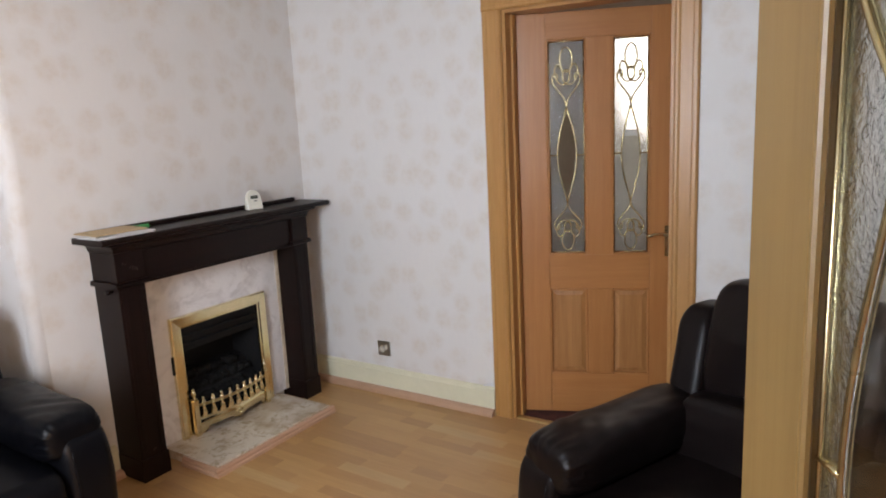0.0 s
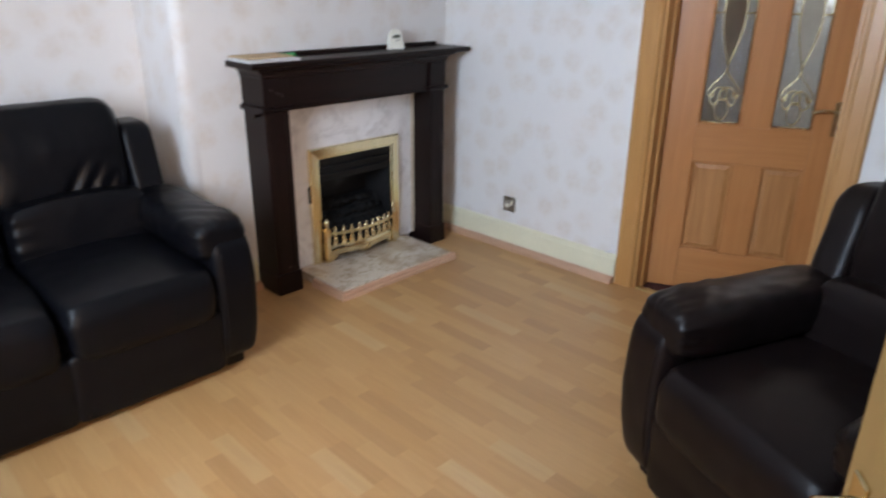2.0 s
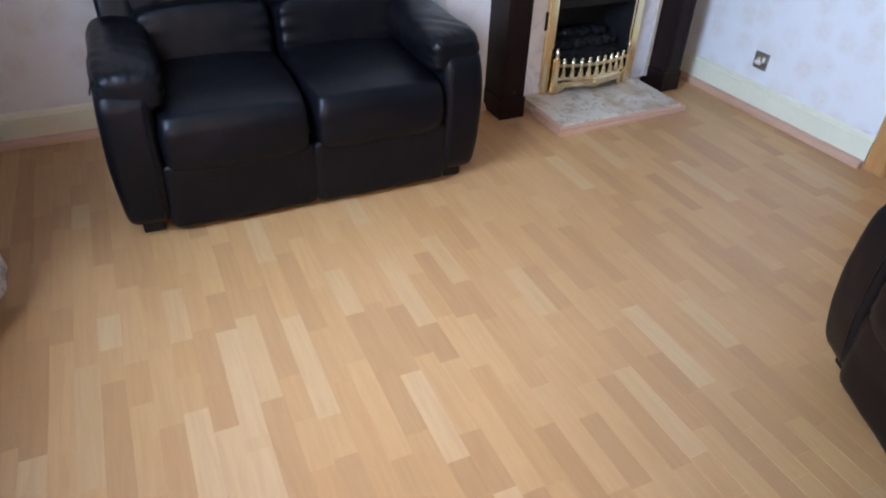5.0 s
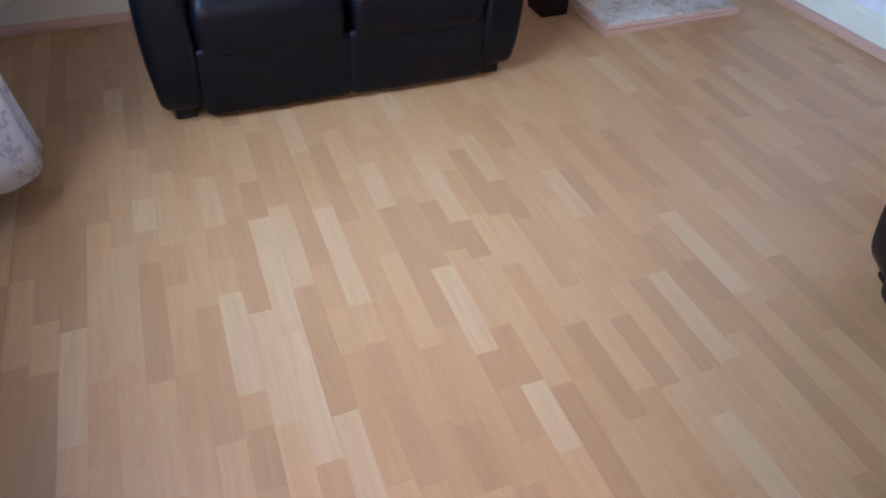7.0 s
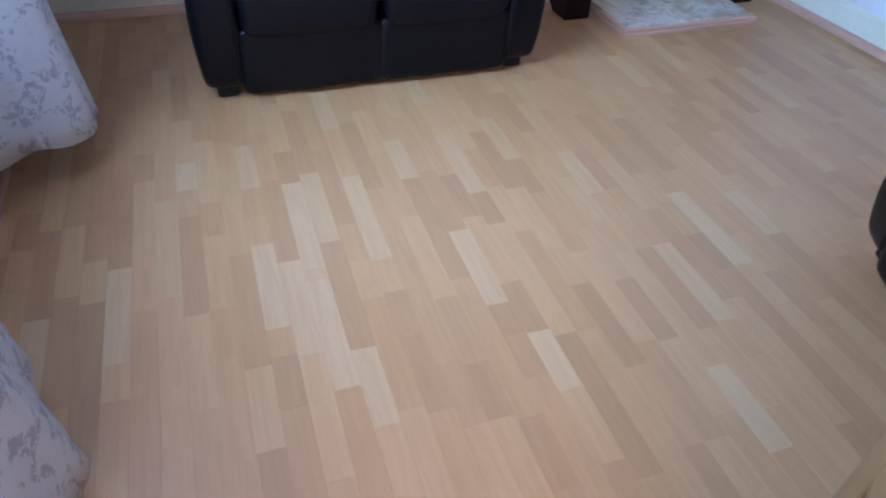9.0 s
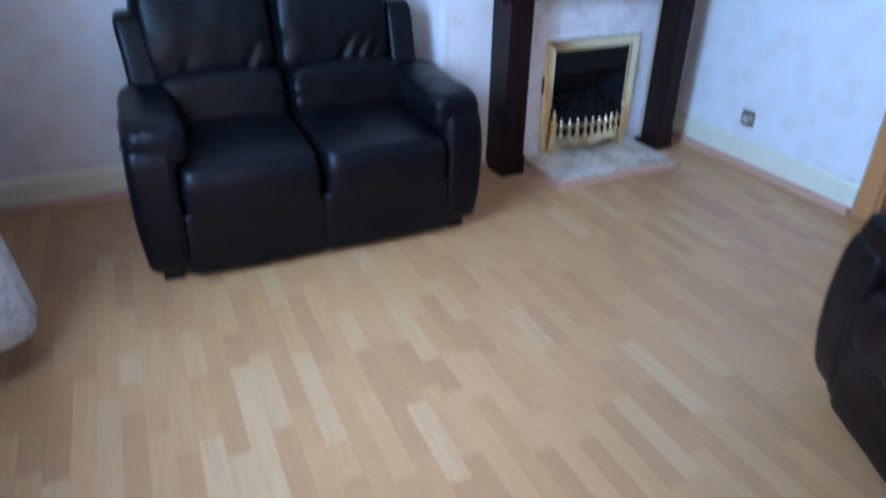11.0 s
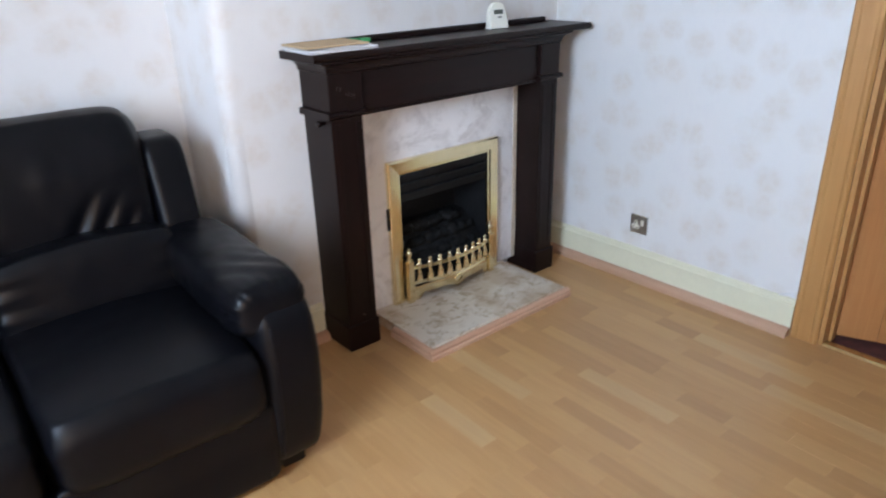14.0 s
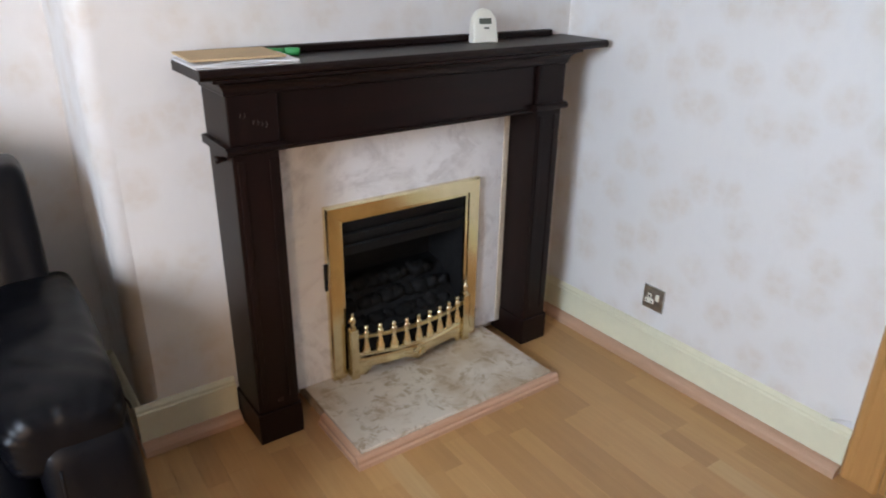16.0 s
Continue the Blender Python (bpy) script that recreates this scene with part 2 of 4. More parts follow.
M_DOOR = wood("door_veneer", (0.50, 0.205, 0.066), (0.41, 0.150, 0.044), 2, 0.36, 1.0, 0.2)
M_DOORX = wood("door_veneer_rail", (0.50, 0.205, 0.066), (0.41, 0.150, 0.044), 0, 0.36, 1.0, 0.2)
M_PANEL = wood("door_panel_veneer", (0.49, 0.225, 0.08), (0.36, 0.14, 0.045), 2, 0.34, 1.3, 0.2, 1.2)
M_PINE = wood("pale_oak_veneer", (0.30, 0.172, 0.060), (0.24, 0.130, 0.041), 2, 0.40, 1.0, 0.15)
M_PINEX = wood("pale_oak_veneer_rail", (0.30, 0.172, 0.060), (0.24, 0.130, 0.041), 0, 0.40, 1.0, 0.15)
M_DARK = wood("mahogany_stain", (0.012, 0.0042, 0.0034), (0.006, 0.0026, 0.0023), 2, 0.42, 1.4, 0.03)
M_DARKX = wood("mahogany_stain_across", (0.012, 0.0042, 0.0034), (0.006, 0.0026, 0.0023), 0, 0.40, 1.4, 0.04)
for m in (M_DARK, M_DARKX):
    m.node_tree.nodes["Principled BSDF"].inputs["Specular IOR Level"].default_value = 0.20
M_BRASS = plain("polished_brass", (0.80, 0.68, 0.43), 0.16, 1.0, 30, 0.05, 0.02)
M_BRASSD = plain("aged_brass", (0.62, 0.46, 0.22), 0.30, 1.0, 50, 0.14, 0.05)
M_STEEL = plain("brushed_steel", (0.50, 0.48, 0.45), 0.32, 1.0, 80, 0.08, 0.03)
M_CAME = plain("brass_came", (0.66, 0.54, 0.30), 0.26, 1.0, 60, 0.08)
M_SOOT = plain("black_cast_iron", (0.010, 0.010, 0.011), 0.6, 0.0, 70, 0.25, 0.2, spec=0.25)
M_COAL = plain("ceramic_coal", (0.009, 0.0088, 0.0092), 0.85, 0.0, 45, 0.35, 0.6, spec=0.2)
M_LEATHER = leather_mat("black_leather", (0.0028, 0.0029, 0.0043))
M_BROWN = leather_mat("dark_brown_leather", (0.0075, 0.0044, 0.0042))
M_FOOT = plain("black_plastic", (0.006, 0.006, 0.0065), 0.55, spec=0.3)
M_MARBLE = marble_mat("white_marble", (0.83, 0.80, 0.80), (0.50, 0.45, 0.44), (0.79, 0.75, 0.73), 3.2, 0.55)
M_STRIP = marble_mat("beige_marble", (0.66, 0.55, 0.43), (0.42, 0.32, 0.23), (0.60, 0.49, 0.38), 8.0, 0.6)
M_HEARTH = marble_mat("brown_grey_marble", (0.68, 0.59, 0.49), (0.36, 0.26, 0.16), (0.53, 0.41, 0.30), 7.5, 0.8)
M_WHITEPL = plain("white_plastic", (0.77, 0.73, 0.63), 0.4, grain=20, amount=0.03)
M_LCD = plain("lcd_grey", (0.10, 0.11, 0.09), 0.15, grain=20, amount=0.05)
M_ENVELOPE = plain("manila_paper", (0.52, 0.36, 0.20), 0.75, grain=200, amount=0.05)
M_SHEET = plain("white_paper", (0.80, 0.79, 0.80), 0.8, grain=200, amount=0.03)
M_GREEN = plain("green_plastic", (0.02, 0.30, 0.08), 0.35, grain=20, amount=0.05)
M_CARPET = plain("dark_red_carpet", (0.10, 0.028, 0.022), 0.95, grain=260, amount=0.3, bump=0.5)
M_HALLWALL = plain("hall_paint", (0.72, 0.62, 0.50), 0.8, grain=60, amount=0.05)
M_UPVC = plain("white_upvc", (0.82, 0.82, 0.82), 0.3, grain=20, amount=0.02)
M_CURTAIN = curtain_mat()
M_PANE = glass_mat("clear_glass", 0.02, 0, 1)
M_OBSCURE = glass_mat("obscured_glass", 0.18, 0.34, 85.0)
M_BEVEL = glass_mat("bevelled_glass", 0.03, 0, 1, (0.95, 0.95, 0.90))
M_LAM = [laminate_mat(True, k) for k in range(3)]
M_LAMR = [laminate_mat(False, k) for k in range(3)]
M_UNDER = plain("underlay_shadow_gap", (0.16, 0.09, 0.045), 0.8, grain=80)
M_RUBBLE = plain("grey_scratched_wood", (0.13, 0.115, 0.10), 0.9, grain=60, amount=0.1)
M_GROUND = plain("outdoor_paving", (0.22, 0.21, 0.20), 0.9, grain=8, amount=0.12)


# ---------------------------------------------------------------- mesh tools
def empty(name, at=(0, 0, 0), rz=0.0):
    e = new(name)
    e.matrix_world = pose(*at, 0, 0, rz)
    return e


def mesh_of(name, bm, material, smooth=False):
    me = bpy.data.meshes.new(name)
    bmesh.ops.recalc_face_normals(bm, faces=bm.faces)
    bm.to_mesh(me)
    bm.free()
    me.materials.append(material)
    if smooth:
        for p in me.polygons:
            p.use_smooth = True
    return me


def part(name, bm, material, parent=None, label="", smooth=False):
    ob = new(name, mesh_of(name, bm, material, smooth))
    if parent:
        ob.parent = parent
    if label:
        tagged(ob, label)
    return ob


def structure(name, bm, material, label, category, parent=None):
    return tagged(part(name, bm, material, parent), label, category, kind="structure")


def add_box(bm, x0, x1, y0, y1, z0, z1, bevel=0.0, seg=2):
    r = bmesh.ops.create_cube(bm, size=1.0)
    vs = r["verts"]
    bmesh.ops.scale(bm, vec=(abs(x1 - x0), abs(y1 - y0), abs(z1 - z0)), verts=vs)
    bmesh.ops.translate(bm, vec=((x0 + x1) / 2, (y0 + y1) / 2, (z0 + z1) / 2), verts=vs)
    if bevel:
        es = list({e for v in vs for e in v.link_edges})
        bmesh.ops.bevel(bm, geom=es, offset=bevel, segments=seg, affect="EDGES", profile=0.5)
    return bm


def box(x0, x1, y0, y1, z0, z1, bevel=0.0, seg=2):
    return add_box(bmesh.new(), x0, x1, y0, y1, z0, z1, bevel, seg)


def add_prism(bm, outline, lo, hi, axis):
    """A closed outline of (a, b) pairs, swept from lo to hi along an axis (the other two axes in order)."""
    def put(a, b, c):
        return {0: (c, a, b), 1: (a, c, b), 2: (a, b, c)}[axis]
    r0 = [bm.verts.new(put(a, b, lo)) for a, b in outline]
    r1 = [bm.verts.new(put(a, b, hi)) for a, b in outline]
    n = len(outline)
    for i in range(n):
        bm.faces.new((r0[i], r0[(i + 1) % n], r1[(i + 1) % n], r1[i]))
    bm.faces.new(r0)
    bm.faces.new(r1[::-1])
    return bm


def prism(outline, lo, hi, axis):
    return add_prism(bmesh.new(), outline, lo, hi, axis)


def add_tube(bm, pts, radius, sides=8, closed=False):
    pts = [Vector(p) for p in pts]
    n = len(pts)
    rings = []
    for i, p in enumerate(pts):
        a = pts[(i - 1) % n] if closed or i else p
        c = pts[(i + 1) % n] if closed or i < n - 1 else p
        t = (c - a).normalized()
        up = Vector((0, 1, 0)) if abs(t.y) < 0.9 else Vector((1, 0, 0))
        s = t.cross(up).normalized()
        u = s.cross(t)
        r = radius[i] if isinstance(radius, (list, tuple)) else radius
        rings.append([bm.verts.new(p + r * (math.cos(k * math.tau / sides) * s + math.sin(k * math.tau / sides) * u)) for k in range(sides)])
    for i in range(n if closed else n - 1):
        a, c = rings[i], rings[(i + 1) % n]
        for k in range(sides):
            bm.faces.new((a[k], a[(k + 1) % sides], c[(k + 1) % sides], c[k]))
    if not closed:
        bm.faces.new(rings[0][::-1])
        bm.faces.new(rings[-1])
    return bm


def tube(pts, radius, sides=8, closed=False):
    return add_tube(bmesh.new(), pts, radius, sides, closed)


def turned(profile, sides=16, at=(0, 0, 0)):
    """A turned shape about z from (radius, height) pairs."""
    return tube([(at[0], at[1], at[2] + h) for _, h in profile], [max(r, 0.0004) for r, _ in profile], sides)


def puff(size, at, power=(5, 5, 5), res=14, shape=None, wrinkle=0.0, seed=0.0):
    """A stuffed cushion: a rounded box of the given size; shape(p) bends points of the unit box before scaling."""
    bm = bmesh.new()
    bmesh.ops.create_cube(bm, size=2.0)
    bmesh.ops.subdivide_edges(bm, edges=bm.edges[:], cuts=res, use_grid_fill=True)
    for v in bm.verts:
        p = v.co
        k = sum(abs(p[i]) ** power[i] for i in range(3)) ** (1.0 / (sum(power) / 3))
        q = p / k if k > 1e-6 else p
        q = Vector([max(-1.0, min(1.0, c)) for c in q])
        if shape:
            q = shape(q.copy())
        w = Vector((q.x * size[0] / 2, q.y * size[1] / 2, q.z * size[2] / 2))
        if wrinkle:
            d = noise.noise(Vector((w.x * 9 + seed, w.y * 9, w.z * 9))) + 0.5 * noise.noise(Vector((w.x * 26 + seed, w.y * 20, w.z * 14)))
            w += q.normalized() * d * wrinkle
        v.co = w + Vector(at)
    return bm


def along(points, u):
    """A smooth curve through the points, at u from 0 to 1."""
    n = len(points) - 1
    k = min(int(u * n), n - 1)
    f = u * n - k
    p0, p1, p2, p3 = (Vector(points[max(0, min(n, k + d))]) for d in (-1, 0, 1, 2))
    return 0.5 * (2 * p1 + (p2 - p0) * f + (2 * p0 - 5 * p1 + 4 * p2 - p3) * f * f + (3 * p1 - p0 - 3 * p2 + p3) * f ** 3)


# ---------------------------------------------------------------- the room's shell
T = 0.14
bm = bmesh.new()
add_box(bm, 0, T, -1.325, NY + T, 0, CEIL)
add_box(bm, 0, T, SY - T, -2.115, 0, CEIL)
add_box(bm, 0, T, -2.115, -1.325, 2.005, CEIL)
structure("wall_east", bm, M_PAPER, "cream floral wallpapered wall with an interior door", "wall")

FX0, FX1, FZ1 = -1.000, -0.450, 0.640      # recess for the fire
bm = bmesh.new()
add_box(bm, BX, FX0, 0.0, NY + T, 0.0, CEIL)
es = [e for e in bm.edges if all(abs(v.co.x - BX) < 1e-4 and abs(v.co.y) < 1e-4 for v in e.verts)]
bmesh.ops.bevel(bm, geom=es, offset=0.050, segments=8, affect="EDGES", profile=0.5)
for f in bm.faces:
    f.smooth = abs(f.normal.z) < 0.1 and 0.02 < abs(f.normal.x) < 0.98
add_box(bm, FX1, 0, 0.0, NY + T, 0.0, CEIL)
add_box(bm, FX0, FX1, 0.0, NY + T, FZ1, CEIL)
add_box(bm, FX0, FX1, 0.22, NY + T, 0.0, FZ1)
structure("wall_chimney_breast", bm, M_PAPER, "wallpapered chimney breast with a rounded corner", "wall")

structure("wall_north", box(WX - T, BX, NY, NY + T, 0, CEIL), M_PAPER, "cream floral wallpapered alcove wall behind the sofa", "wall")

bm = bmesh.new()
y0, y1, z0, z1 = WIN
add_box(bm, WX - T - 0.08, WX, SY - T, y0, 0, CEIL)
add_box(bm, WX - T - 0.08, WX, y1, NY + T, 0, CEIL)
add_box(bm, WX - T - 0.08, WX, y0, y1, 0, z0)
add_box(bm, WX - T - 0.08, WX, y0, y1, z1, CEIL)
structure("wall_west", bm, M_PAPER, "wallpapered window wall with curtains", "wall")

DX0, DX1 = -3.516, -2.726      # doorway in the south wall
bm = bmesh.new()
add_box(bm, WX, DX0, SY - T, SY, 0, CEIL)
add_box(bm, DX1, 0, SY - T, SY, 0, CEIL)
add_box(bm, DX0, DX1, SY - T, SY, 2.005, CEIL)
structure("wall_south", bm, M_PAPER, "wallpapered wall with an open doorway", "wall")

structure("ceiling", box(WX, T, SY - T, NY + T, CEIL, CEIL + 0.1), M_CEIL, "plain white painted ceiling", "ceiling")
floor = structure("floor", box(WX, 0.0, SY - T, NY, -0.12, -0.003), M_UNDER, "light oak laminate strip floor in a staggered pattern", "floor")

# rooms beyond the two doorways
structure("floor_hall", box(0.0, 1.5, -4.0, 0.6, -0.12, -0.004), M_CARPET, "dark red carpet in the hall", "floor")
bm = bmesh.new()
HW = (-2.06, -1.44, 1.36, 2.1)
add_box(bm, 1.3, 1.42, -4.0, HW[0], 0, CEIL)
add_box(bm, 1.3, 1.42, HW[1], 0.6, 0, CEIL)
add_box(bm, 1.3, 1.42, HW[0], HW[1], 0, HW[2])
add_box(bm, 1.3, 1.42, HW[0], HW[1], HW[3], CEIL)
add_box(bm, T, 1.3, 0.45, 0.6, 0, CEIL)
add_box(bm, T, 1.3, -4.0, -3.85, 0, CEIL)
structure("wall_hall", bm, M_HALLWALL, "plain painted hall walls with a bright window", "wall")
structure("ceiling_hall", box(T, 1.42, -4.0, 0.6, CEIL, CEIL + 0.1), M_CEIL, "plain hall ceiling", "ceiling")
bm = bmesh.new()
BY = SY - T
add_box(bm, -4.6, -4.5, BY - 2.2, BY, 0, CEIL)
add_box(bm, -1.5, -1.4, BY - 2.2, BY, 0, CEIL)
add_box(bm, -4.6, -1.4, BY - 2.3, BY - 2.2, 0, CEIL)
add_box(bm, -4.5, WX - T - 0.08, BY, BY + 0.1, 0, CEIL)
structure("wall_back_room", bm, M_HALLWALL, "plain painted walls behind the open doorway", "wall")
structure("ceiling_back_room", box(-4.6, -1.4, BY - 2.3, BY, CEIL, CEIL + 0.1), M_CEIL, "plain ceiling behind the doorway", "ceiling")
structure("floor_back_room", box(-4.6, -1.4, BY - 2.3, BY, -0.12, -0.001), M_LAMR[1], "laminate floor behind the doorway", "floor")
structure("ground", box(-300, 300, -300, 300, -0.5, -0.42), M_GROUND, "grey paved ground outside the window", "ground")


# ---------------------------------------------------------------- skirting and beading
def skirting_profile(h=0.148, d=0.018):
    return [(0, 0), (d, 0), (d, h - 0.022), (d - 0.004, h - 0.018), (d - 0.005, h - 0.010), (d - 0.012, h - 0.002), (0, h)]


def bead_profile(s=0.034):
    pts = [(0, 0), (s, 0), (s, 0.006)]
    pts += [(s * 0.15 + s * 0.85 * math.cos(a), 0.006 + (s - 0.006) * math.sin(a)) for a in (0.45, 0.8, 1.15, 1.5)]
    return pts + [(0, s)]


def run_along(profile, face, sign, lo, hi, axis):
    """A moulding on a wall face: axis 1 runs along y on a wall x = face, axis 0 runs along x on a wall y = face."""
    return prism([(face + sign * a, b) for a, b in profile], lo, hi, axis)


def skirt(name, face, sign, lo, hi, axis):
    structure("baseboard_" + name, run_along(skirting_profile(), face, sign, lo, hi, axis), M_SKIRT, "cream gloss painted skirting board", "skirting")
    structure("trim_bead_" + name, run_along(bead_profile(), face + sign * 0.018, sign, lo, hi, axis), M_BEAD if axis == 1 else M_BEADX, "pinkish wooden beading along the skirting", "trim")


skirt("east", 0.0, -1, -1.231, -0.018, 1)
skirt("east_south", 0.0, -1, SY + 0.018, -2.210, 1)
skirt("breast_west", 0.0, -1, BX - 0.018, -1.328, 0)
skirt("breast_east", 0.0, -1, -0.165, -0.002, 0)
skirt("breast_return", BX, -1, 0.002, NY - 0.018, 1)
skirt("north", NY, -1, WX + 0.018, BX - 0.002, 0)
skirt("west", WX, 1, SY + 0.018, NY - 0.002, 1)
skirt("south", SY, 1, DX1 + 0.10, -0.002, 0)


# ---------------------------------------------------------------- door frames
def architrave_profile(w=0.100, d=0.018):
    return [(0, 0), (w, 0), (w, -d * 0.55), (w - 0.008, -d), (w - 0.022, -d), (w - 0.028, -d * 0.8), (0.026, -d * 0.8), (0.018, -d), (0.008, -d), (0, -d * 0.6)]


def door_frame(name, label):
    """A lined opening 0.79 m wide on the wall plane y = 0; the room is on the side of negative y."""
    e = tagged(empty(name), label, "door frame", kind="structure")
    prof = architrave_profile()
    part("architrave", prism([(0.006 - a, b) for a, b in prof], 0.0, 1.992, 2), M_TRIM, e)
    part("architrave", prism([(0.784 + a, b) for a, b in prof], 0.0, 1.992, 2), M_TRIM, e)
    bm = prism([(b, 1.992 + a) for a, b in prof], -0.094, 0.884, 0)
    part("architrave_head", bm, M_TRIM, e)
    for x0, x1 in ((-0.001, 0.022), (0.768, 0.791)):
        part("lining", box(x0, x1, -0.001, 0.141, 0.0, 1.998, 0.001, 1), M_TRIM, e)
    part("lining_head", box(0.022, 0.768, -0.001, 0.141, 1.977, 1.998, 0.001, 1), M_TRIM, e)
    for x0, x1 in ((0.022, 0.034), (0.756, 0.768)):
        part("stop", box(x0, x1, 0.05, 0.085, 0.0, 1.975, 0.001, 1), M_TRIM, e)
    return e


f1 = door_frame("door_frame_1", "oak architrave and lining round the hall door")
f1.matrix_world = pose(0, -1.325, 0, 0, 0, -90)
f2 = door_frame("door_frame_2", "oak architrave and lining round the open doorway")
f2.matrix_world = pose(DX1, SY, 0, 0, 0, 180)
structure("trim_threshold", prism([(0.0, 0.0), (0.045, 0.0), (0.038, 0.007), (0.007, 0.007)], -2.093, -1.347, 1), M_BRASSD, "worn brass threshold strip at the hall door", "trim")


# ---------------------------------------------------------------- leaded glazed doors
def arc(cx, cz, rx, rz, a0, a1, n=14):
    return [(cx + rx * math.cos(radians(a0 + (a1 - a0) * i / n)), cz + rz * math.sin(radians(a0 + (a1 - a0) * i / n))) for i in range(n + 1)]


def came_lines(w, h):
    """The leaded design of one pane, w wide and h high, about its middle line; (x, z) runs, closed or open."""
    k = w / 0.19
    lens = []
    zc, hl = 0.474 * h, 0.227 * h
    for s in (1, -1):
        lens.append([(s * 0.052 * k * math.cos(math.pi / 2 * t) ** 1.15, zc + hl * t) for t in [-1 + i / 12 for i in range(25)]])
    runs = [(l, False) for l in lens]
    top, bot = zc + hl, zc - hl

    def curve(s, base, way, pts):
        """A flowing line through (x, z) knots, mirrored by s and turned upwards or downwards by way."""
        knots = [(s * x * k, base + way * z * h) for x, z in pts]
        return [tuple(along(knots, i / 18)) for i in range(19)]

    for base, way, f in ((top, 1, 1.0), (bot, -1, 0.86)):
        for s in (1, -1):
            # stem that opens into a cup, its lip curled in
            runs.append((curve(s, base, way, [(0.0, 0.0), (0.012, 0.040 * f), (0.046, 0.078 * f), (0.074, 0.118 * f), (0.068, 0.152 * f), (0.048, 0.150 * f), (0.046, 0.126 * f)]), False))
            # side petal
            runs.append((curve(s, base, way, [(0.002, 0.104 * f), (0.016, 0.128 * f), (0.022, 0.170 * f), (0.044, 0.196 * f), (0.062, 0.172 * f), (0.056, 0.132 * f), (0.030, 0.104 * f), (0.002, 0.104 * f)]), False))
        runs.append((arc(0, base + way * 0.216 * f * h, 0.033 * k, 0.056 * f * h, 0, 360, 22), True))
        runs.append((arc(0, base + way * 0.140 * f * h, 0.020 * k, 0.030 * f * h, 0, 360, 16), True))
    for s in (1, -1):
        runs.append(([(s * 0.052 * k, zc), (s * w / 2, zc)], False))
    return runs


